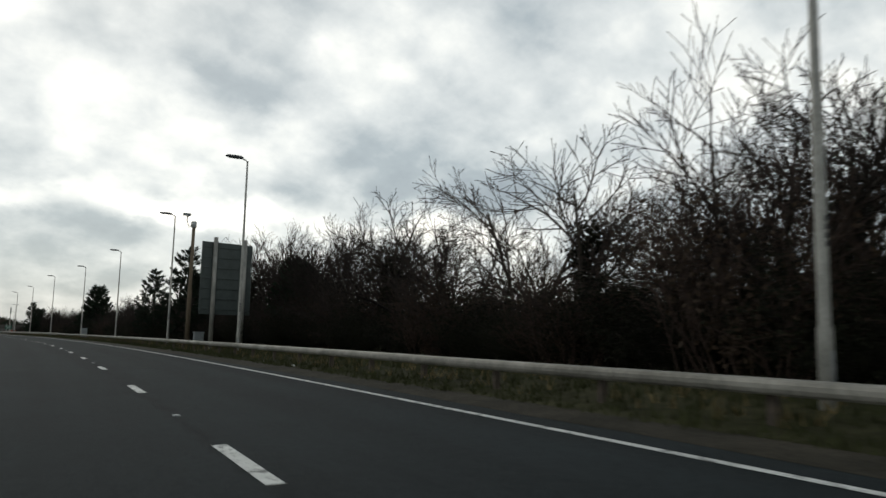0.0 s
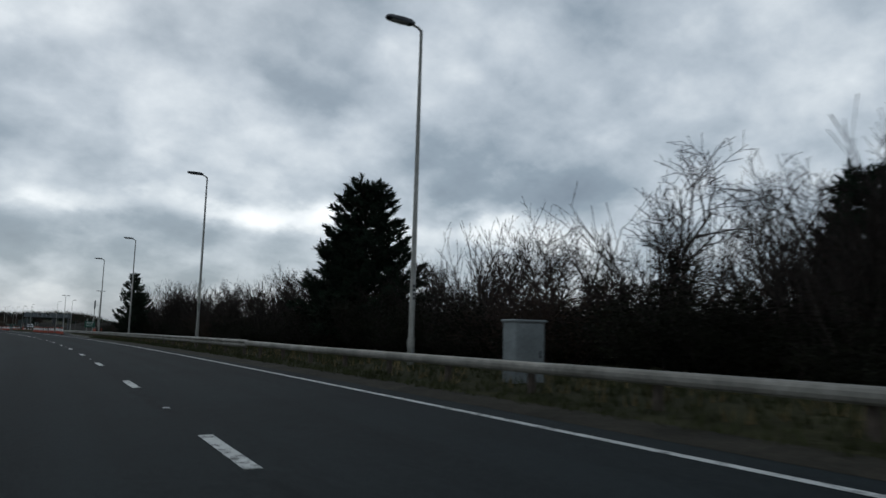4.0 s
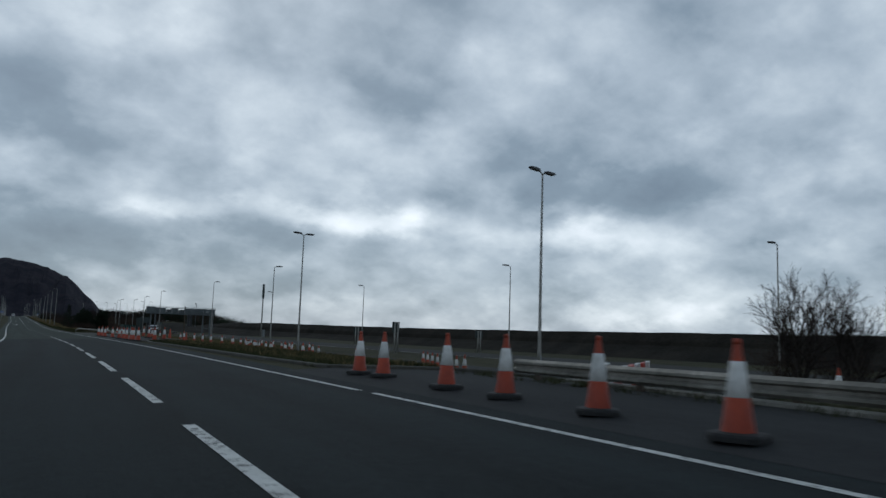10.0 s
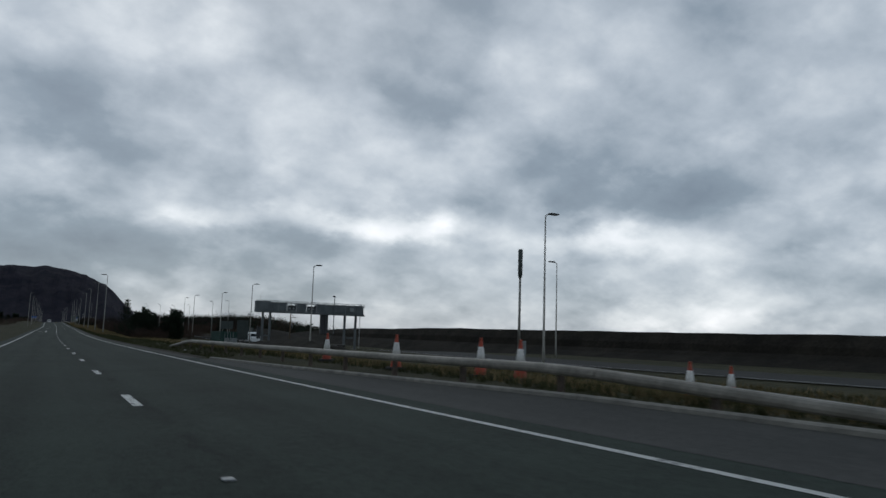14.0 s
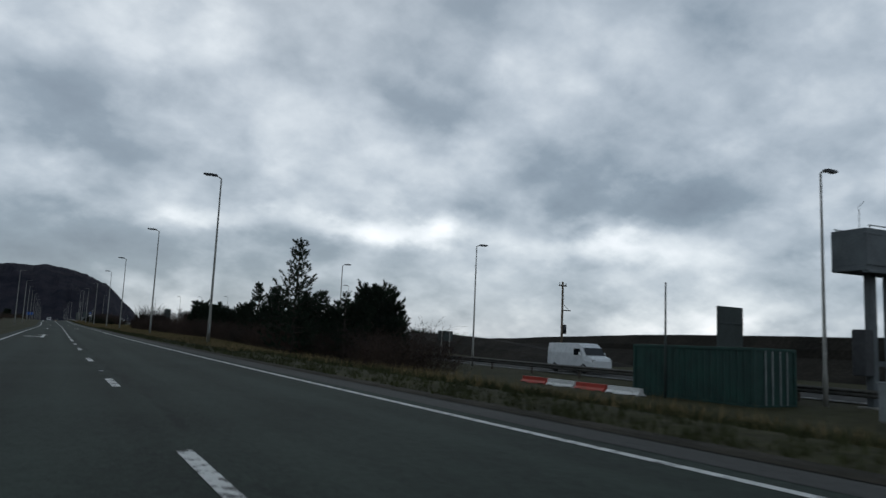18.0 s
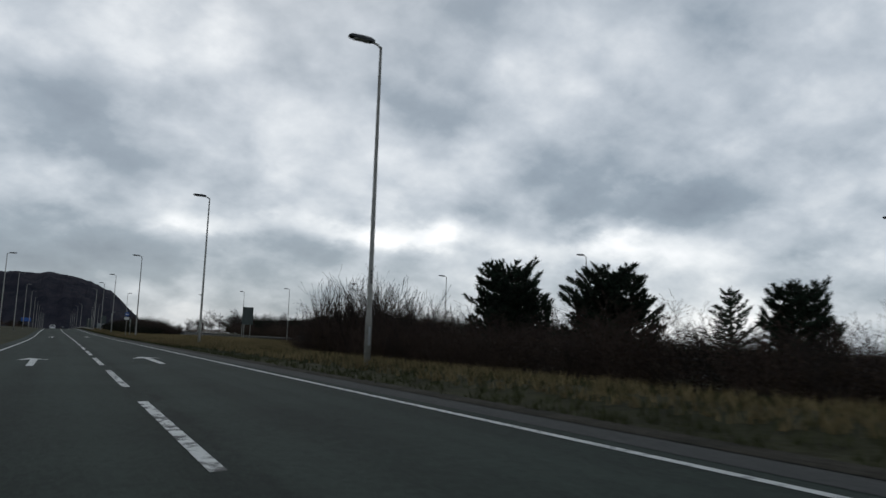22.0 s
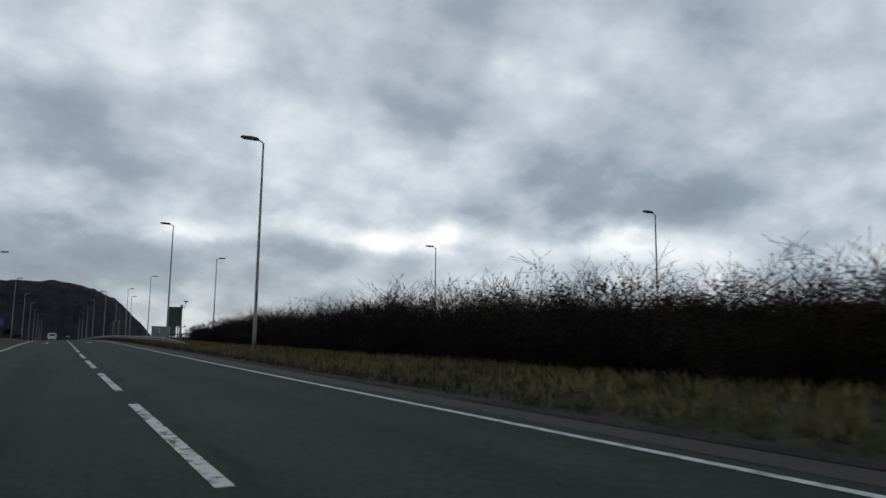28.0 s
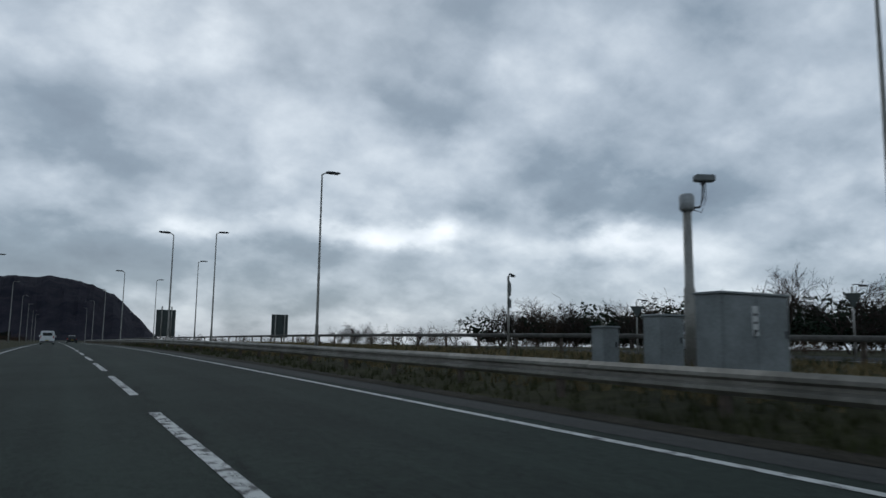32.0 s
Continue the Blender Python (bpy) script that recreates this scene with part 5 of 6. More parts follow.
# ---- distance: mountain and sea wall ----
def mountain():
    """A broad moorland mountain that ends in a steep nose to the right."""
    x0, y0, _ = road(430, 0)
    crest = [(-70, 2.4), (-45, 3.2), (-25, 4.0), (-12, 3.9), (-6, 4.15), (-2.0, 4.25), (-0.1, 4.08), (0.9, 3.7), (1.5, 3.4), (2.0, 3.28), (2.7, 2.65), (3.4, 1.95), (4.1, 1.25), (4.8, 0.4), (5.4, -0.3)]
    v, f = [], []
    azs = [-70 + 0.5 * i for i in range(0, 126)] + [-7 + 0.125 * i for i in range(0, 104)]
    cols = 15
    for a in azs:
        top = lin(a, crest)
        for k in range(cols):
            g = k / (cols - 1)
            r = 4000 + 2200 * g
            up = math.sin(min(g / 0.75, 1.0) * math.pi / 2) ** 1.3
            crag = noise.fractal((a * 0.9, g * 5, 0.3), 0.9, 2.0, 5) * 40 * math.sin(min(g / 0.75, 1) * math.pi) + noise.noise((a * 1.7, 3.1, 0)) * 5 * up
            h = math.tan(radians(top - 0.1)) * 5600 * up + crag - 4
            v.append((x0 + math.sin(radians(a + 0.25)) * r, y0 + math.cos(radians(a + 0.25)) * r, h if g < 0.76 else h - (g - 0.75) * 120))
    for i in range(len(azs) - 1):
        for k in range(cols - 1):
            q = i * cols + k
            f.append((q, q + cols, q + cols + 1, q + 1))
    me = bpy.data.meshes.new("mountain")
    me.from_pydata(v, [], f)
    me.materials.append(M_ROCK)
    tagged(new("mountain", me), "dark moorland mountain with a craggy steep nose", "mountain", kind="structure")


mountain()
WALL_TOP = [(120, 1.9), (200, 2.2), (275, 2.3), (330, 2.5), (365, 2.75), (420, 3.1), (470, 2.6), (500, 1.6), (520, 0.6)]
wall_s = span(120, 520, 2)
tagged(sheet("sea_wall", wall_s, lambda s: [53, 56, 57.2, 57.6, 58.8, 59.2, 62, 70], lambda s, lat: {53: ground_z(s, lat) - 0.05, 56: 0.55, 57.2: 1.0}.get(lat, (lin(s, WALL_TOP) + 0.10 * noise.noise((s * 0.12, lat, 0)) + 0.04 * noise.noise((s * 0.9, lat, 0))) * {57.6: 0.62, 58.8: 1.0, 59.2: 1.03, 62: 1.0, 70: 0.3}.get(lat, 1)), M_WALL), "long dark stone sea wall behind the road", "sea wall", kind="structure")
tagged(sheet("spoil_bank", span(462, 540, 2), lambda s: [44, 46, 48, 50, 52, 54], lambda s, lat: ground_z(s, lat) - 0.05 + 2.5 * math.sin(math.pi * (lat - 44) / 10) * math.sin(math.pi * (s - 462) / 78) ** 0.7 + 0.12 * noise.noise((s * 0.3, lat * 0.5, 0)), M_WALL), "low dark bank of earth and scrub", "earth bank", kind="structure")


tagged(sheet("earth_bund", span(384, 421, 1), lambda s: [23.0, 24.0, 25.0, 26.0, 27.0, 28.2], lambda s, lat: ground_z(s, lat) - 0.06 + (1.35 * math.sin(math.pi * (lat - 23) / 5.2) * math.sin(math.pi * (s - 384) / 37) ** 0.5 + 0.22 * noise.noise((s * 0.5, lat * 0.7, 0)) if 23.1 < lat < 28.1 else 0), M_WALL), "low dark bund of dug earth under the gantry", "earth bank", kind="structure")


# ---- signs, masts and cabinets ----
def post_sign(name, label, s, lat, turn, panel, posts, material, ribs=0, post_top=None, bars=(), girth=0.075):
    """A flat panel on round posts: panel = half width, bottom, top; turn 0 shows its back along the drive."""
    z = ground_z(s, lat)
    sign = thing(name, label, "road sign")
    half, low, high = panel
    behind = -0.12 if turn in (0, 12) else 0.10
    pan = part("panel", Build().box(-half, -0.02, low - z, half, 0.02, high - z, 0.008), material, sign)
    for i in range(ribs):
        rz = low - z + (high - low) * (i + 0.5) / ribs
        part("rib", Build().box(-half * 0.97, -0.06, rz - 0.03, half * 0.97, -0.021, rz + 0.03, 0.006), M_SIGNBACK, pan)
    for x in posts:
        part("post", Build().tube([(x, behind, -0.3), (x, behind, (post_top or high) - z)], [girth, girth], 10, True), M_POLE, sign, smooth=True)
    for x0, x1, z0, z1 in bars:
        part("text_bar", Build().box(x0, -0.027, z0 - z, x1, -0.021, z1 - z), M_PLATE, pan)
    sign.matrix_basis = at(s, lat, z, turn)
    return sign


post_sign("direction_sign", "large road sign seen from its ribbed grey back", 39.8, 8.55, 12, (1.45, 2.15, 6.0), (-0.75, 0.95), M_SIGNBACK, 7, 6.25, girth=0.11)
post_sign("direction_sign", "dark green direction sign on two tall posts", 228.0, 13.6, 3, (0.80, 1.30, 2.35), (-0.42, 0.46), M_GREEN, 0, 2.75, [(-0.6, 0.6, 2.1, 2.16), (-0.55, 0.5, 1.85, 1.91), (-0.55, 0.3, 1.6, 1.66)])
post_sign("matrix_sign", "tall dark grey sign seen from its plain back", 709.0, 10.95, 13, (0.75, 1.90, 3.95), (-0.45, 0.45), M_SIGNBACK, 0, 2.0)
_sign = bpy.data.objects["matrix_sign"]
part("lamp_arm", Build().tube([(-0.7, 0.12, 1.40), (0.95, 0.12, 1.42), (1.15, 0.05, 1.52)], [0.025, 0.025, 0.025], 6, True), M_DARK, _sign)
part("lamp", Build().box(1.08, -0.06, 1.50, 1.26, 0.10, 1.62, 0.02), M_DARK, _sign)
for x in (-0.62, 0.62):
    for z in (1.55, 3.35):
        part("fixing", Build().box(x - 0.07, -0.045, z, x + 0.07, -0.021, z + 0.12, 0.006), M_DARK, _sign)
post_sign("direction_sign", "grey back of a road sign beyond the reserve", 616.7, 27.3, -10, (0.85, 2.6, 5.45), (-0.5, 0.5), M_SIGNBACK, 3)
post_sign("direction_sign", "grey back of a road sign beyond the far carriageway", 623.9, 45.6, -20, (0.62, 3.0, 5.9), (-0.5, 0.6), M_SIGNBACK, 3)
post_sign("direction_sign", "grey back of a road sign beyond the reserve", 791.9, 21.5, 0, (0.9, 1.2, 3.7), (-0.5, 0.5), M_SIGNBACK, 2)
post_sign("direction_sign", "grey back of a road sign beside the barrier", 806.0, 11.6, 0, (1.1, 1.2, 4.4), (-0.5, 0.6), M_SIGNBACK, 3, 4.8)
post_sign("direction_sign", "dark back of a road sign in the scrub", 490.1, 36.6, -12, (1.5, 1.6, 3.45), (-0.8, 0.8), M_SIGNBACK, 3)
post_sign("direction_sign", "dark back of a tall sign behind the container", 429.7, 26.9, 4, (0.9, 0.2, 3.22), (-0.5, 0.5), M_SIGNBACK, 2)
post_sign("direction_sign", "small blue direction sign on the near verge", 748.0, -8.0, 5, (1.3, 1.9, 3.0), (-0.7, 0.7), M_BLUE)
post_sign("works_sign", "small grey sign back on the far verge", 322.0, 40.5, 0, (0.45, 1.2, 2.3), (-0.2, 0.2), M_SIGNBACK)


def cctv(s, lat, top, timber, label):
    """A thick pole with a drum at its head and a camera on a bent arm."""
    z = ground_z(s, lat)
    h = top - z
    pole = thing("camera_pole", label, "camera pole")
    part("pole", Build().tube([(0, 0, -0.3), (0, 0, h * 0.45), (0, 0, h * 0.46), (0, 0, h - 0.3)], [0.15, 0.14, 0.115, 0.105], 12, True), M_WOOD if timber else M_POLE, pole, smooth=True)
    part("collar", Build().tube([(0, 0, h - 0.45), (0, 0, h - 0.38), (0, 0, h - 0.05), (0, 0, h)], [0.14, 0.19, 0.19, 0.15], 12, True), M_GALV, pole, smooth=True)
    part("arm", Build().tube([(0.1, 0, h - 0.35), (0.34, 0, h - 0.33), (0.42, 0, h - 0.12), (0.44, 0, h + 0.30)], [0.03, 0.03, 0.03, 0.028], 8, True), M_DARK, pole, smooth=True)
    cam_box = part("camera_head", Build().box(0.22, -0.13, h + 0.34, 0.74, 0.13, h + 0.52, 0.03), M_CABINET, pole, "pale camera housing")
    part("bracket", Build().tube([(0.44, 0, h + 0.28), (0.44, 0, h + 0.36)], [0.07, 0.07], 8, True), M_DARK, cam_box)
    part("cable", Build().tube([(0.5, 0, h + 0.34), (0.52, 0.03, h - 0.1), (0.4, 0.05, h - 0.45), (0.16, 0, h - 0.4)], [0.012] * 4, 5), M_RUBBER, pole)
    pole.matrix_basis = at(s, lat, z, 180 if timber else -25)
    return pole


cctv(50.9, 8.9, 8.7, True, "brown traffic camera pole with a camera on an arm")
cctv(726.6, 14.1, 4.9, False, "grey traffic camera pole with a camera on a bent arm")


def cabinet(s, lat, turn, w, d, h, label, notice=False, low=None):
    """A roadside cabinet with a plinth, two doors, handles and an overhanging lid."""
    box = thing("roadside_cabinet", label, "cabinet", "roadside cabinets")
    part("plinth", Build().box(-w / 2 + 0.03, -d / 2 + 0.03, -0.25, w / 2 - 0.03, d / 2 - 0.03, 0.08), M_KERB, box)
    part("body", Build().box(-w / 2, -d / 2, 0.08, w / 2, d / 2, h - 0.05, 0.012), M_CABINET, box)
    part("lid", Build().box(-w / 2 - 0.035, -d / 2 - 0.035, h - 0.05, w / 2 + 0.035, d / 2 + 0.035, h, 0.012), M_CABINET, box)
    for k in range(2 if w > 0.8 else 1):
        n = 2 if w > 0.8 else 1
        a, b = -w / 2 + 0.03 + k * (w - 0.06) / n, -w / 2 + 0.03 + (k + 1) * (w - 0.06) / n - 0.012
        door = part("door", Build().box(a, -d / 2 - 0.018, 0.13, b, -d / 2, h - 0.09, 0.006), M_CABINET, box)
        part("handle", Build().box(b - 0.09, -d / 2 - 0.05, h * 0.5, b - 0.06, -d / 2 - 0.018, h * 0.5 + 0.14, 0.006), M_DARK, door)
    if notice:
        part("notice_plate", Build().box(-0.13, -d / 2 - 0.026, h * 0.52, 0.02, -d / 2 - 0.019, h * 0.85), M_PLATE, box, "pale notice with unreadable bars")
        for q in range(3):
            part("text_bar", Build().box(-0.10, -d / 2 - 0.030, h * (0.56 + 0.09 * q), -0.01, -d / 2 - 0.027, h * (0.59 + 0.09 * q)), M_DARK, box)
    box.matrix_basis = at(s, lat, low, turn)
    return box


cabinet(101.0, 8.0, 0, 0.66, 0.45, 1.45, "tall grey cabinet standing in the grass behind the barrier", False, 0.06)
cabinet(49.8, 9.4, 0, 0.6, 0.45, 0.9, "small grey cabinet beside the camera pole")
cabinet(722.5, 11.1, 0, 1.75, 0.60, 1.62, "large pale grey cabinet with a notice on its door", True)
cabinet(725.6, 12.2, 0, 0.70, 0.55, 1.30, "pale grey cabinet in a row by the camera pole")
cabinet(727.6, 12.2, 0, 0.50, 0.45, 1.05, "narrow pale grey cabinet in a row by the camera pole")
cabinet(420.0, 22.6, 0, 0.55, 0.5, 1.25, "small grey cabinet beside the green container")
cabinet(418.4, 22.8, 0, 0.75, 0.5, 1.0, "small grey cabinet beside the green container")
cabinet(416.8, 22.9, 0, 0.70, 0.5, 1.3, "small grey cabinet beside the green container")


def a_frame():
    frame_stand = thing("sign_trestle", "empty dark steel sign trestle behind the barrier", "trestle")
    for x in (-0.55, 0.55):
        part("leg", Build().tube([(x, 0.0, 1.95), (x * 1.35, -0.45, 0)], [0.025, 0.025], 6, True), M_DARK, frame_stand)
        part("leg", Build().tube([(x, 0.0, 1.95), (x * 1.35, 0.45, 0)], [0.025, 0.025], 6, True), M_DARK, frame_stand)
    for z, k in ((1.95, 1.0), (0.9, 1.18)):
        part("crossbar", Build().tube([(-0.55 * k, -0.22 * (2 - z / 1.0) * (z < 1.5), z), (0.55 * k, -0.22 * (2 - z / 1.0) * (z < 1.5), z)], [0.022, 0.022], 6, True), M_DARK, frame_stand)
    frame_stand.matrix_basis = at(218.0, 10.4, None, 12) @ Matrix.Diagonal((0.62, 0.8, 1, 1))


a_frame()


def small_sign(name, label, s, lat, top, face, disc, turn=0.0, hood=True):
    """A slim post with a round or triangular plate, a plate under it and a small hooded lamp."""
    z = ground_z(s, lat)
    h = top - z
    sign = thing(name, label, "road sign")
    part("post", Build().tube([(0, 0.05, -0.2), (0, 0.05, h - 0.1)], [0.045, 0.04], 8, True), M_POLE, sign, smooth=True)
    if disc == "round":
        plate = part("disc", Build().tube([(0, -0.012, h - 0.55), (0, 0.012, h - 0.55)], [0.26, 0.26], 28, True), face, sign)
        if face == M_BLUE:
            part("arrow", Build().add([(-0.17, -0.018, h - 0.55), (-0.04, -0.018, h - 0.43), (-0.04, -0.018, h - 0.51), (0.18, -0.018, h - 0.51), (0.18, -0.018, h - 0.59), (-0.04, -0.018, h - 0.59), (-0.04, -0.018, h - 0.67)], [(0, 1, 2, 5, 6), (2, 3, 4, 5)]), M_PLATE, plate, "white arrow")
        part("plate", Build().box(-0.27, -0.012, h - 1.22, 0.27, 0.012, h - 0.9, 0.004), M_PLATE if face == M_BLUE else M_SIGNBACK, sign)
    else:
        part("triangle", Build().loft([[(-0.36, y, h - 0.35), (0.36, y, h - 0.35), (0, y, h - 0.97)] for y in (-0.012, 0.012)]), face, sign)
    if hood:
        part("hood_arm", Build().tube([(0, 0.05, h - 0.15), (0.03, 0, h), (0.30, -0.05, h - 0.02)], [0.022, 0.022, 0.022], 6, True), M_DARK, sign)
        part("hood_lamp", Build().box(0.22, -0.12, h - 0.10, 0.52, 0.02, h - 0.02, 0.015), M_DARK, sign)
    sign.matrix_basis = at(s, lat, z, turn)


small_sign("keep_left_sign", "round blue arrow sign above a white plate", 594.4, 7.2, 3.62, M_BLUE, "round", 0)
small_sign("round_sign", "round sign seen from behind with a hooded lamp", 734.9, 14.1, 3.45, M_SIGNBACK, "round", 48)
small_sign("give_way_sign", "triangular give-way sign seen from its dark back", 731.0, 27.5, 3.5, M_SIGNBACK, "triangle", -30)
small_sign("give_way_sign", "triangular give-way sign seen from its dark back", 742.0, 26.5, 3.3, M_SIGNBACK, "triangle", -30)


def route_sign(s, lat, top):
    """Two small green route plates, one over the other on a slim post."""
    z = ground_z(s, lat)
    h = top - z
    sign = thing("route_sign", "two small green direction plates on one slim post", "road sign")
    part("post", Build().tube([(0, 0.06, -0.2), (0, 0.06, h)], [0.04, 0.04], 8, True), M_POLE, sign, smooth=True)
    for low in (h - 0.42, h - 0.92):
        plate = part("plate", Build().loft([[(-0.42, y, low + 0.2), (-0.32, y, low), (0.34, y, low), (0.34, y, low + 0.40), (-0.32, y, low + 0.40)] for y in (-0.012, 0.012)]), M_GREEN, sign)
        part("text_bar", Build().box(-0.26, -0.020, low + 0.17, 0.16, -0.0135, low + 0.23), M_PLATE, plate)
    sign.matrix_basis = at(s, lat, z, -90)


route_sign(592.0, 7.4, 2.5)


def mast(s, lat, top):
    z = ground_z(s, lat)
    m = thing("radio_mast", "slim grey radio mast with a thick antenna shroud", "mast")
    part("pole", Build().tube([(0, 0, -0.3), (0, 0, top - z - 3.0)], [0.15, 0.12], 10, True), M_POLE, m, smooth=True)
    part("shroud", Build().tube([(0, 0, top - z - 3.05), (0, 0, top - z - 2.7), (0, 0, top - z - 0.1), (0, 0, top - z)], [0.14, 0.24, 0.24, 0.20], 14, True), M_SIGNBACK, m, smooth=True)
    part("feeder_box", Build().box(0.25, -0.25, 0, 0.75, 0.25, 1.5, 0.02), M_CABINET, m)
    m.matrix_basis = at(s, lat, z)


mast(376.0, 42.9, 10.95)


def thin_pole(s, lat, top):
    z = ground_z(s, lat)
    p = thing("thin_pole", "thin grey pole beyond the opposite carriageway", "pole")
    part("pole", Build().tube([(0, 0, -0.3), (0, 0, (top - z) * 0.5), (0, 0, top - z)], [0.06, 0.05, 0.03], 8, True), M_SIGNBACK, p, smooth=True)
    part("cap", Build().tube([(0, 0, top - z), (0, 0, top - z + 0.05)], [0.045, 0.03], 8, True), M_DARK, p)
    p.matrix_basis = at(s, lat, z)


thin_pole(428.7, 22.0, 3.85)
post_sign("equipment_box", "dark equipment box on posts beside the sea wall", 285.2, 28.3, 0, (0.36, 1.5, 2.45), (-0.15, 0.15), M_SIGNBACK)
post_sign("equipment_box", "dark equipment box on posts beside the sea wall", 290.0, 40.4, 0, (0.45, 1.2, 1.95), (-0.15, 0.15), M_SIGNBACK)
post_sign("equipment_box", "dark equipment box on posts beside the sea wall", 481.3, 40.0, 0, (0.95, 1.0, 2.1), (-0.5, 0.5), M_SIGNBACK, 2)


def power_pole():
    z = ground_z(466, 45)
    p = thing("power_pole", "dark wooden power pole with brackets and a transformer", "pole")
    part("pole", Build().tube([(0, 0, -0.3), (0, 0, 8.2)], [0.14, 0.10], 9, True), M_WOOD, p, smooth=True)
    part("crossarm", Build().box(-0.55, -0.06, 7.75, 0.55, 0.06, 7.87, 0.01), M_RUST, p)
    part("crossarm", Build().box(-0.1, -0.05, 5.3, 1.2, 0.05, 5.4, 0.01), M_RUST, p)
    part("brace", Build().tube([(0.05, 0, 6.0), (0.95, 0, 5.4)], [0.03, 0.03], 5, True), M_RUST, p)
    part("transformer", Build().tube([(0.3, 0, 3.0), (0.3, 0, 3.9)], [0.25, 0.25], 12, True), M_DARK, p, smooth=True)
    for x in (-0.45, 0.0, 0.45):
        part("insulator", Build().tube([(x, 0, 7.87), (x, 0, 8.1)], [0.05, 0.03], 8, True), M_CABINET, p)
    p.matrix_basis = at(466, 45, z, 10)


power_pole()


# ---- gantry over the far carriageway ----
def gantry():
    base = -0.8
    g = thing("sign_gantry", "grey steel sign gantry with a railed walkway on paired columns", "gantry")
    L, y0, y1, z0, z1 = 17.0, -0.75, 0.75, 5.35, 7.0
    beam = part("beam", Build().box(0, y0, z0, L, y1, z0 + 0.22, 0.02), M_GANTRY, g)
    part("panel", Build().box(0, y0 - 0.05, z0 + 0.2, 2.2, y1, z1, 0.02), M_GANTRY, beam)
    x = 2.2
    widths = (2.4, 1.5, 1.5, 1.6, 1.6, 0.9, 2.3, 1.6, 1.2)
    for i, w in enumerate(widths):
        slot = i in (1, 3)
        if not slot:
            part("panel", Build().box(x + 0.02, y0 - 0.02, z0 + 0.22, x + w, y0 + 0.05, z1 - 0.25, 0.01), M_GANTRY, beam)
        else:
            part("sign_box", Build().box(x + 0.25, y0 - 0.06, z0 + 0.46, x + w - 0.12, y1 - 0.6, z0 + 1.12, 0.02), M_DARK, beam)
            for q in range(2):
                part("lamp_unit", Build().box(x + 0.3 + q * w * 0.4, y0 - 0.16, z0 + 0.55, x + w * 0.38 + q * w * 0.4, y0 - 0.06, z0 + 0.8, 0.02), M_CABINET, beam)
            for e in (x + 0.04, x + w - 0.06):
                part("slot_post", Build().box(e, y0 - 0.03, z0 + 0.22, e + 0.09, y0 + 0.04, z1 - 0.2, 0.01), M_GALV, beam)
            part("slot_sill", Build().box(x + 0.05, y0 - 0.02, z0 + 0.22, x + w, y0 + 0.05, z0 + 0.48, 0.01), M_GANTRY, beam)
        if i == 7:
            part("cabinet", Build().box(x + 0.5, y0 - 0.28, z0 + 0.55, x + 1.15, y0 - 0.03, z0 + 1.15, 0.02), M_CABINET, beam)
        if not slot:
            part("rear_panel", Build().box(x + 0.02, y1 - 0.06, z0 + 0.22, x + w, y1, z1 - 0.25, 0.01), M_GANTRY, beam)
            part("rib", Build().box(x + 0.03, y0 - 0.07, z0 + 0.2, x + 0.12, y0 - 0.02, z1 - 0.25, 0.01), M_GANTRY, beam)
        x += w
    for z, deep in ((z0 - 0.1, 0.16), (z1 - 0.25, 0.06)):
        part("flange", Build().box(-0.03, y0 - deep, z, L + 0.03, y0 + 0.12, z + 0.09, 0.01), M_GANTRY, beam)
    for x in span(0.3, L - 0.1, 1.5):
        for y in (y0, y1):
            part("stanchion", Build().tube([(x, y, z0 + 0.2), (x, y, z1 + 0.12)], [0.025, 0.025], 6, True), M_GALV, g)
    for y in (y0, y1):
        for z in (z1 + 0.12, z1 - 0.07):
            part("handrail", Build().tube([(0.2, y, z), (L, y, z)], [0.024, 0.024], 6, True), M_GALV, g)
    for x in (1.2, 2.3, L - 3.0, L - 1.2):
        part("column", Build().box(x - 0.16, -0.16, -0.3, x + 0.16, 0.16, z0, 0.015), M_GANTRY, g)
        part("foot", Build().box(x - 0.4, -0.4, -0.3, x + 0.4, 0.4, 0.12, 0.02), M_KERB, g)
    for x in (1.75, L - 2.1):
        part("tie", Build().box(x - 0.5, -0.08, 1.7, x + 0.5, 0.08, 1.9), M_GANTRY, g)
    part("control_box", Build().box(0.45, -0.3, 1.3, 0.95, 0.3, 3.1, 0.03), M_DARK, g)
    for x in (L - 6.9, L - 6.3):
        part("drop_box", Build().box(x, -0.4, 2.3, x + 0.55, 0.4, z0, 0.03), M_DARK, g, "dark equipment box hung under the beam")
    for y in (-0.2, 0.2):
        part("ladder_rail", Build().tube([(L - 0.5, y, 0.3), (L - 0.5, y, z1 + 0.3)], [0.025, 0.025], 6, True), M_GALV, g)
    for k in range(20):
        part("rung", Build().tube([(L - 0.5, -0.2, 0.6 + 0.3 * k), (L - 0.5, 0.2, 0.6 + 0.3 * k)], [0.014, 0.014], 5, True), M_GALV, g)
    part("lamp_post", Build().tube([(L - 5.0, -0.95, 2.3), (L - 5.0, -0.95, z1 + 1.1)], [0.07, 0.06], 8, True), M_GANTRY, g)
    part("lamp", Build().box(L - 5.35, -1.05, z1 + 1.1, L - 4.9, -0.85, z1 + 1.28, 0.02), M_DARK, g)
    part("aerial", Build().tube([(0.7, 0, z1), (0.7, 0, z1 + 1.0), (1.0, 0, z1 + 1.25)], [0.02, 0.015, 0.015], 5, True), M_GALV, g)
    g.matrix_basis = at(424.4, 27.4, base, -5)


gantry()


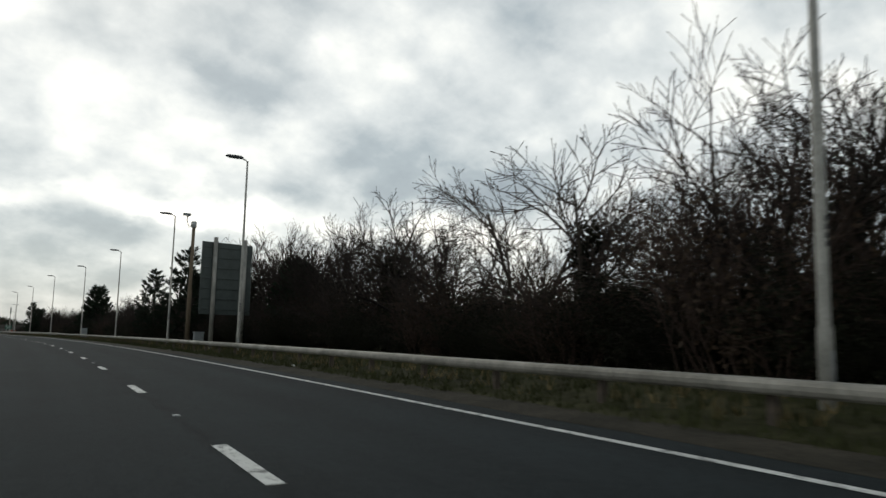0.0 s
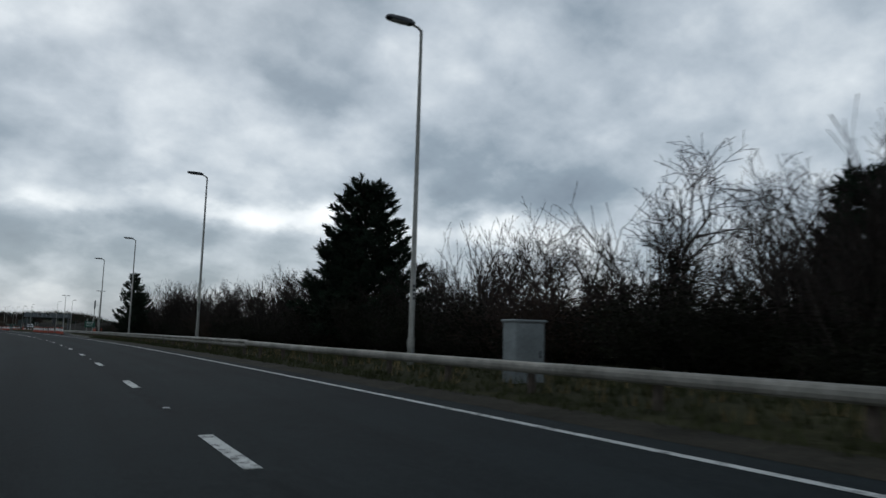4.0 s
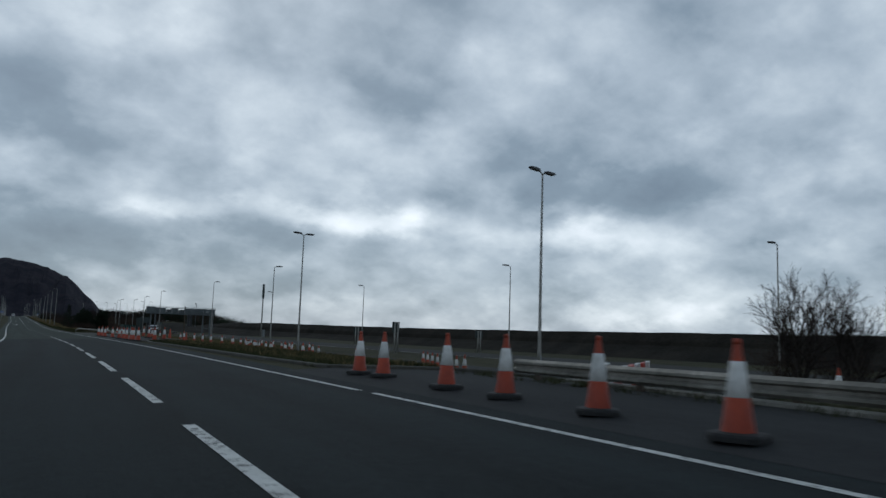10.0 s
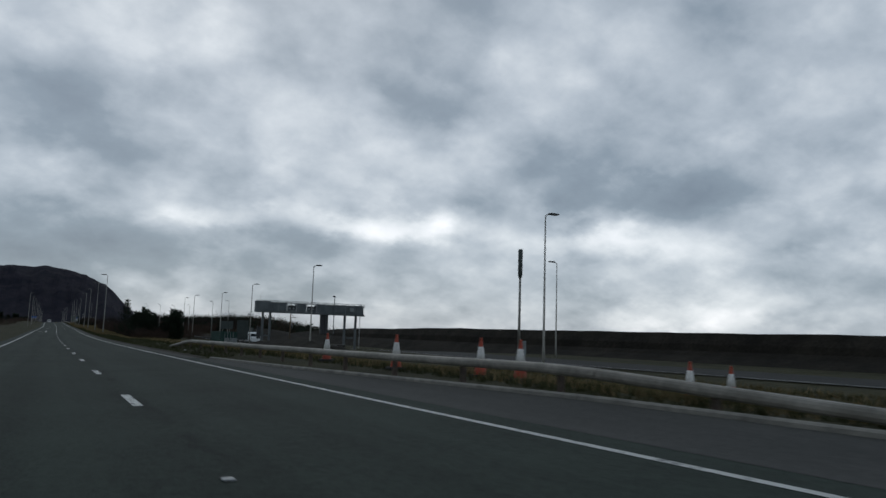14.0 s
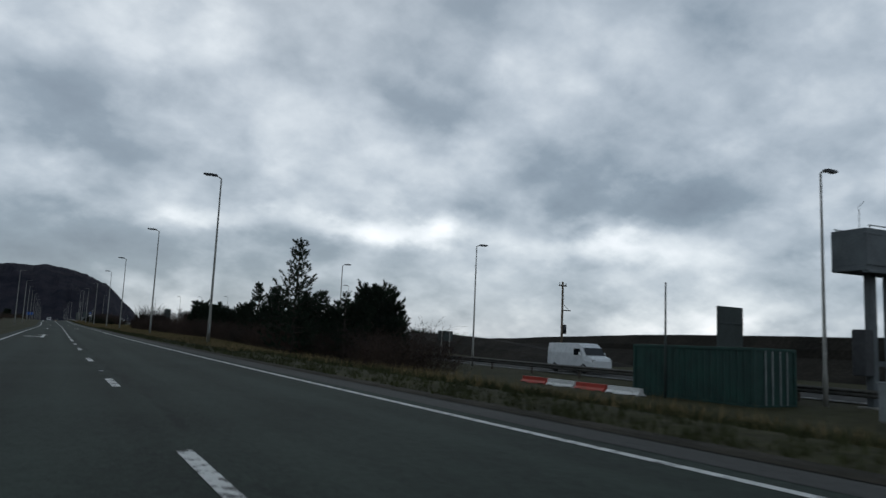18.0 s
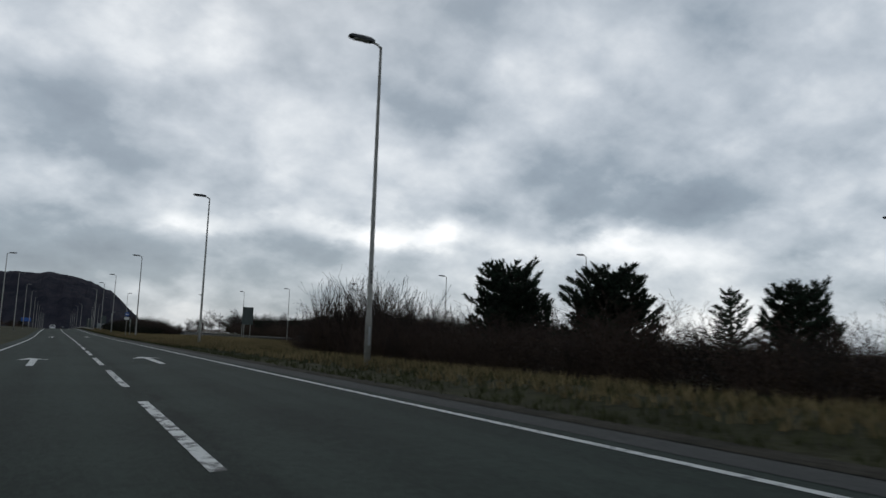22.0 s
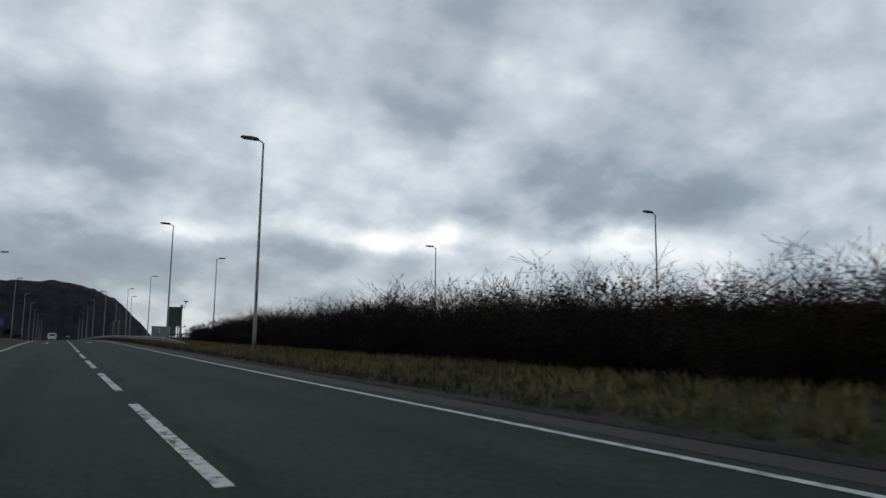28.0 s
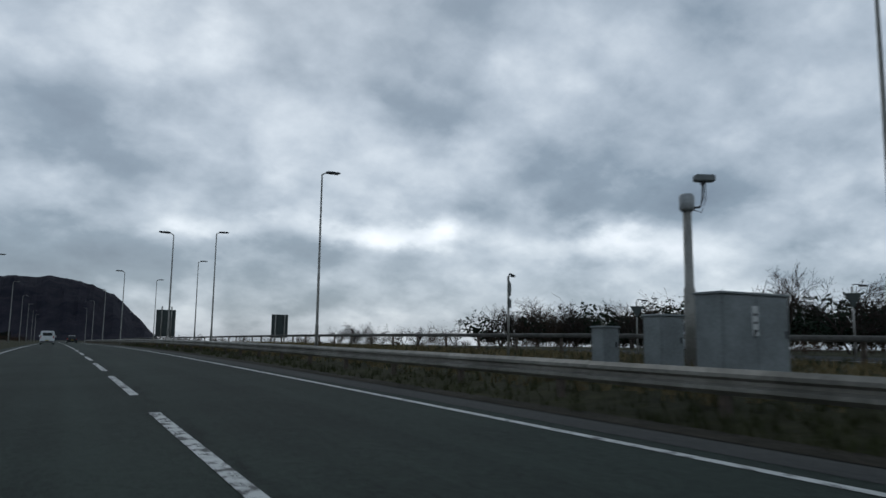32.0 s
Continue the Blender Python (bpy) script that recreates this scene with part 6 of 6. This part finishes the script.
def container():
    c = thing("shipping_container", "dark green corrugated steel site container", "container")
    L, D, H = 6.1, 2.45, 2.2
    top = part("body", Build().box(0.05, 0.05, 0.05, D - 0.05, L - 0.05, H - 0.03), M_CONTAINER, c)
    for y in (0.0, L - 0.14):
        for x in (0.0, D - 0.14):
            part("corner_post", Build().box(x, y, 0, x + 0.14, y + 0.14, H, 0.015), M_CONTAINER, top)
    ribs = []
    for k in range(18):
        y = 0.25 + k * 0.305
        ribs.append(part("corrugation", Build().add([(0.0, y, 0.15), (0.05, y - 0.05, 0.15), (0.05, y + 0.2, 0.15), (0.0, y + 0.15, 0.15), (0.0, y, H - 0.15), (0.05, y - 0.05, H - 0.15), (0.05, y + 0.2, H - 0.15), (0.0, y + 0.15, H - 0.15)], [(0, 3, 7, 4), (1, 0, 4, 5), (3, 2, 6, 7), (4, 7, 6, 5)]), M_CONTAINER, top))
    for z in (0.0, H - 0.12):
        part("rail", Build().box(-0.01, 0.1, z, 0.09, L - 0.1, z + 0.12, 0.01), M_CONTAINER, top)
        part("end_rail", Build().box(0.1, -0.01, z, D - 0.1, 0.09, z + 0.12, 0.01), M_CONTAINER, top)
    for x in (0.6, 1.0, 1.45, 1.85):
        part("lock_bar", Build().tube([(x, -0.02, 0.1), (x, -0.02, H - 0.1)], [0.025, 0.025], 6, True), M_GALV, top)
    c.matrix_basis = at(425.0, 22.7, -0.80, 2)


container()


# ---- vehicles ----
def wheel_parts(parent, x, y, r):
    side = 1 if x > 0 else -1
    w = part("wheel", Build().tube([(x - side * 0.10, y, r), (x - side * 0.08, y, r), (x + side * 0.08, y, r), (x + side * 0.10, y, r)], [r * 0.86, r, r, r * 0.86], 20, True), M_RUBBER, parent, smooth=False)
    part("rim", Build().tube([(x + side * 0.08, y, r), (x + side * 0.112, y, r)], [r * 0.62, r * 0.56], 16, True), M_CARSILVER, w)


def vehicle(name, label, paint, van=False):
    """A car or van, nose to +y, about its true size."""
    v = thing(name, label, "van" if van else "car")
    if van:
        L, W, secs = 5.0, 0.96, [(-2.5, 0.90, 0.38, 1.95, 0.80), (-2.42, 0.95, 0.30, 2.0, 0.84), (0.9, 0.96, 0.28, 2.02, 0.84), (1.35, 0.95, 0.28, 1.75, 0.80), (1.75, 0.93, 0.28, 1.22, 0.84), (2.35, 0.88, 0.30, 1.05, 0.80), (2.5, 0.78, 0.36, 0.85, 0.70)]
        r, axles = 0.33, (-1.6, 1.6)
    else:
        L, W, secs = 4.3, 0.89, [(-2.15, 0.80, 0.42, 0.92, 0.74), (-2.05, 0.87, 0.30, 0.98, 0.80), (-0.6, 0.89, 0.24, 0.98, 0.84), (0.9, 0.89, 0.24, 0.96, 0.84), (1.7, 0.86, 0.26, 0.86, 0.78), (2.05, 0.80, 0.30, 0.72, 0.70), (2.15, 0.70, 0.38, 0.60, 0.62)]
        r, axles = 0.31, (-1.32, 1.34)
    rings = []
    for y, w, z0, z1, wt_ in secs:
        zm = z0 + (z1 - z0) * 0.62
        rings.append([(-w * 0.92, y, z0), (w * 0.92, y, z0), (w, y, z0 + 0.14), (w, y, zm), (wt_, y, z1), (wt_ * 0.6, y, z1 + 0.02), (-wt_ * 0.6, y, z1 + 0.02), (-wt_, y, z1), (-w, y, zm), (-w, y, z0 + 0.14)])
    body = part("body", Build().loft(rings), paint, v, smooth=False)
    if van:
        part("windscreen", Build().loft([[(-0.76, 1.36, 1.72), (0.76, 1.36, 1.72), (0.80, 1.77, 1.24), (-0.80, 1.77, 1.24)], [(-0.76, 1.39, 1.74), (0.76, 1.39, 1.74), (0.80, 1.80, 1.26), (-0.80, 1.80, 1.26)]]), M_GLASS, body)
        part("rear_window", Build().box(-0.62, -2.53, 1.28, 0.62, -2.49, 1.76, 0.01), M_GLASS, body)
        for x in (-0.965, 0.945):
            part("side_window", Build().box(x, 0.55, 1.22, x + 0.02, 1.25, 1.66, 0.006), M_GLASS, body)
    else:
        cab = [(-1.95, 0.70, 0.95, 0.60), (-1.5, 0.76, 1.40, 0.56), (-0.5, 0.78, 1.47, 0.60), (0.25, 0.78, 1.42, 0.58), (1.05, 0.76, 0.98, 0.66)]
        rings = [[(-w, y, 0.90), (w, y, 0.90), (wt_, y, z - 0.03), (wt_ * 0.8, y, z), (-wt_ * 0.8, y, z), (-wt_, y, z - 0.03)] for y, w, z, wt_ in cab]
        part("glasshouse", Build().loft(rings), M_GLASS, body, "dark window glass")
        part("roof", Build().loft([[(-0.56, y, z), (0.56, y, z), (0.50, y, z + 0.03), (-0.50, y, z + 0.03)] for y, z in ((-1.55, 1.385), (-0.5, 1.465), (0.3, 1.41))]), paint, body)
        for x in (-1, 1):
            for a, b in (((0.77 * x, 1.03, 0.97), (0.57 * x, 0.25, 1.43)), ((0.77 * x, -0.55, 0.95), (0.60 * x, -0.5, 1.46)), ((0.72 * x, -1.85, 0.98), (0.57 * x, -1.5, 1.40))):
                part("pillar", Build().tube([a, b], [0.035, 0.03], 6, True), paint, body)
    for x in (-1, 1):
        part("tail_lamp", Build().box(x * W * 0.86 - 0.09, -L / 2 - 0.01, 0.72 if not van else 0.95, x * W * 0.86 + 0.06, -L / 2 + 0.12, 0.92 if not van else 1.30, 0.015), M_TAIL, body)
        part("head_lamp", Build().box(x * W * 0.74 - 0.14, L / 2 - 0.24, 0.58 if not van else 0.78, x * W * 0.74 + 0.12, L / 2 - 0.04, 0.72 if not van else 0.96, 0.015), M_LENS, body)
        part("door_mirror", Build().box(x * (W + 0.10) - 0.10, 0.78 if not van else 1.3, 0.92 if not van else 1.15, x * (W + 0.10) + 0.08, 0.92 if not van else 1.42, 1.06 if not van else 1.42, 0.02), paint, body)
    part("bumper", Build().box(-W * 0.93, -L / 2 - 0.06, 0.34, W * 0.93, -L / 2 + 0.1, 0.55, 0.03), M_DARK if van else paint, body)
    plate = part("number_plate", Build().box(-0.26, -L / 2 - 0.075, 0.58, 0.26, -L / 2 - 0.055, 0.69), M_PLATE_Y, body)
    part("text_bar", Build().box(-0.21, -L / 2 - 0.080, 0.61, 0.21, -L / 2 - 0.0755, 0.66), M_DARK, plate)
    for x in (-W + 0.10, W - 0.10):
        for y in axles:
            wheel_parts(v, x, y, r)
    return v


def park(v, s, lat, turn, z=None):
    v.matrix_basis = at(s, lat, ground_z(s, lat) + 0.006 if z is None else z, turn)


park(vehicle("van", "white panel van driving in the near lane", M_CARWHITE, True), 838.0, -0.9, 0)
park(vehicle("car", "dark grey hatchback driving in the outer lane", M_CARDARK), 872.0, 3.0, 0)
park(vehicle("van", "white panel van on the opposite carriageway", M_CARWHITE, True), 448.0, 33.0, 180, ground_z(448, 33) + 0.055)
park(vehicle("car", "white estate car on the opposite carriageway", M_CARWHITE), 578.8, 31.0, 180, ground_z(578.8, 31.0) + 0.055)
park(vehicle("car", "grey car on the opposite carriageway", M_CARSILVER), 604.5, 33.0, 180, ground_z(604.5, 33) + 0.055)
park(vehicle("car", "silver car on the opposite carriageway", M_CARSILVER), 737.0, 26.0, 180, ground_z(737, 26) + 0.055)

# low red and white plastic barriers at the works
def plastic_barrier(i, s, lat, turn, material, label, tall=1.0):
    ob = thing("plastic_barrier", label, "barrier", "plastic barriers at the works")
    part("body", Build().loft([[(-1.0, -w, z), (1.0, -w, z), (1.0, w, z), (-1.0, w, z)] for z, w in ((0, 0.22), (0.12, 0.2), (0.35, 0.09), (0.75, 0.08))]), material, ob)
    part("foot", Build().box(-0.9, -0.24, 0, -0.5, 0.24, 0.08, 0.01), M_RUBBER, ob)
    part("foot", Build().box(0.5, -0.24, 0, 0.9, 0.24, 0.08, 0.01), M_RUBBER, ob)
    ob.matrix_basis = at(s, lat, None, turn) @ Matrix.Diagonal((1, 1, tall, 1))


for i in range(7):
    plastic_barrier(i, 240.5 + 1.4 * i, 14.0 + 1.6 * i, 45, M_BARRIER if i % 2 else M_WHITE, "red plastic works barrier" if i % 2 else "white plastic works barrier")
for i in range(4):
    plastic_barrier(i, 430.5 + 2.15 * i, 21.5, 90, M_BARRIER if i % 2 else M_WHITE, "low red plastic works barrier" if i % 2 else "low white plastic works barrier", 0.4)


# ---- lattice mast far beyond the wood ----
def lattice_mast(s, lat, top):
    z = ground_z(s, lat)
    h = top - z
    m = thing("lattice_mast", "tall grey lattice mast far behind the trees", "mast")
    legs = [(0.55 * math.cos(q * math.tau / 3), 0.55 * math.sin(q * math.tau / 3)) for q in range(3)]
    for x, y in legs:
        part("leg", Build().tube([(x, y, -0.3), (x * 0.35, y * 0.35, h)], [0.05, 0.03], 6, True), M_GALV, m)
    for k in range(24):
        z0, z1 = h * k / 24, h * (k + 1) / 24
        a, b = legs[k % 3], legs[(k + 1) % 3]
        k0, k1 = 1 - 0.65 * z0 / h, 1 - 0.65 * z1 / h
        part("brace", Build().tube([(a[0] * k0, a[1] * k0, z0), (b[0] * k1, b[1] * k1, z1)], [0.022, 0.022], 5), M_GALV, m)
        part("brace", Build().tube([(b[0] * k0, b[1] * k0, z0), (a[0] * k1, a[1] * k1, z1)], [0.022, 0.022], 5), M_GALV, m)
    m.matrix_basis = at(s, lat, z)


lattice_mast(156, 69, 17.5)


# ---- litter on the verges ----
def litter(i, s, lat, size):
    rg = random.Random(300 + i)
    bm = bmesh.new()
    bmesh.ops.create_icosphere(bm, subdivisions=2, radius=size)
    for v in bm.verts:
        v.co *= rg.uniform(0.6, 1.2)
        v.co.z *= 0.5
    me = bpy.data.meshes.new("litter")
    bm.to_mesh(me)
    bm.free()
    me.materials.append(M_PLATE)
    ob = new("litter", me)
    ob.matrix_basis = at(s, lat, sheet_z(s, lat) + size * 0.35, rg.uniform(0, 360))
    tagged(ob, "crumpled white scrap of litter in the verge grass", "litter", "litter on the verge")


for i, (s, lat, size) in enumerate(((21.5, 6.5, 0.06), (25.4, 6.7, 0.05), (46.0, 6.6, 0.05), (73.0, 6.5, 0.06), (128.0, 6.6, 0.06), (171.0, 7.9, 0.10), (209.5, 9.7, 0.11), (212.0, 9.2, 0.08), (258.0, 9.0, 0.08), (356.0, 6.9, 0.06), (492.0, 11.2, 0.08), (655.0, 10.4, 0.07), (697.0, 6.6, 0.05))):
    litter(i, s, lat, size)


# ---- grass ----
def tufts(name, label, material, zones, seed):
    rg = np.random.RandomState(seed)
    tri = []
    for s0, s1, l0, l1, count, tall in zones:
        for s, lat in zip(rg.uniform(s0, s1, count), l0 + (l1 - l0) * rg.uniform(0, 1, count) ** 1.3):
            x, y, _ = road(s, lat)
            z = sheet_z(s, lat) - 0.02
            k = 5
            a = rg.uniform(0, 6.28, k)
            h = tall * rg.uniform(0.45, 1.2, k)
            o = rg.normal(0, 0.05, (k, 2))
            lean = rg.normal(0, 0.35, (k, 2)) * h[:, None]
            for i in range(k):
                dx, dy = math.cos(a[i]) * 0.016, math.sin(a[i]) * 0.016
                px, py = x + o[i, 0], y + o[i, 1]
                tri.append(((px - dx, py - dy, z), (px + dx, py + dy, z), (px + lean[i, 0], py + lean[i, 1], z + h[i])))
    v = np.array(tri).reshape(-1, 3)
    me = bpy.data.meshes.new(name)
    me.from_pydata(v.tolist(), [], np.arange(len(v)).reshape(-1, 3).tolist())
    me.materials.append(material)
    tagged(new(name, me), label, "grass", kind="stuff")


tufts("verge_grass", "short rough green-brown grass on the verge", M_BLADE, [(-8, 175, 6.1, 10.5, 9000, 0.20), (175, 240, 8.6, 13, 2500, 0.18), (244, 283, 6.7, 10.8, 2600, 0.18), (296, 346, 8.6, 24, 6500, 0.20), (346, 440, 8.3, 16, 4200, 0.22), (244, 283, 6.9, 15, 3000, 0.18), (345, 545, 6.15, 12, 9500, 0.18), (545, 720, 6.15, 11, 7500, 0.20), (700, 800, 6.15, 24, 6000, 0.22)], 3)
tufts("dry_grass", "tall tawny dry grass in the reserve", M_STRAW, [(-8, 175, 6.9, 11, 1300, 0.26), (294, 346, 9, 24, 4500, 0.26), (244, 283, 7.5, 15, 1500, 0.22), (345, 440, 8.5, 18, 3000, 0.34), (440, 545, 7.2, 12.5, 5000, 0.26), (545, 615, 6.6, 22, 17000, 0.36), (612, 705, 6.8, 12, 4200, 0.28), (705, 790, 7.5, 20, 5000, 0.28)], 4)

# ---- kerbs ----
kerb_run(KERB1, 82)
kerb_run(KERB2, 52, M_KERB_DIRTY)
kerb_run(KERB3, 52)


# ---- lay the level plan on the road's gradient ----
def lay_on_gradient():
    """Raises every thing by the land's rise at its place; long sheets and runs are bent along it."""
    flat, bent = Matrix.Identity(4), set()
    for ob in list(scene.objects):
        if ob.type in ("CAMERA", "LIGHT") or ob.parent and ob.parent.matrix_basis != flat:
            continue
        if ob.parent and ob.parent.parent and ob.parent.parent.matrix_basis != flat:
            continue
        if ob.matrix_basis != flat:
            m = ob.matrix_basis.copy()
            m.translation.z += rise(m.translation.y)
            ob.matrix_basis = m
        elif ob.type == "MESH" and ob.data.name not in bent:
            bent.add(ob.data.name)
            co = np.empty(len(ob.data.vertices) * 3)
            ob.data.vertices.foreach_get("co", co)
            co[2::3] += np.interp(co[1::3], RY, RZ)
            ob.data.vertices.foreach_set("co", co)
            ob.data.update()


lay_on_gradient()
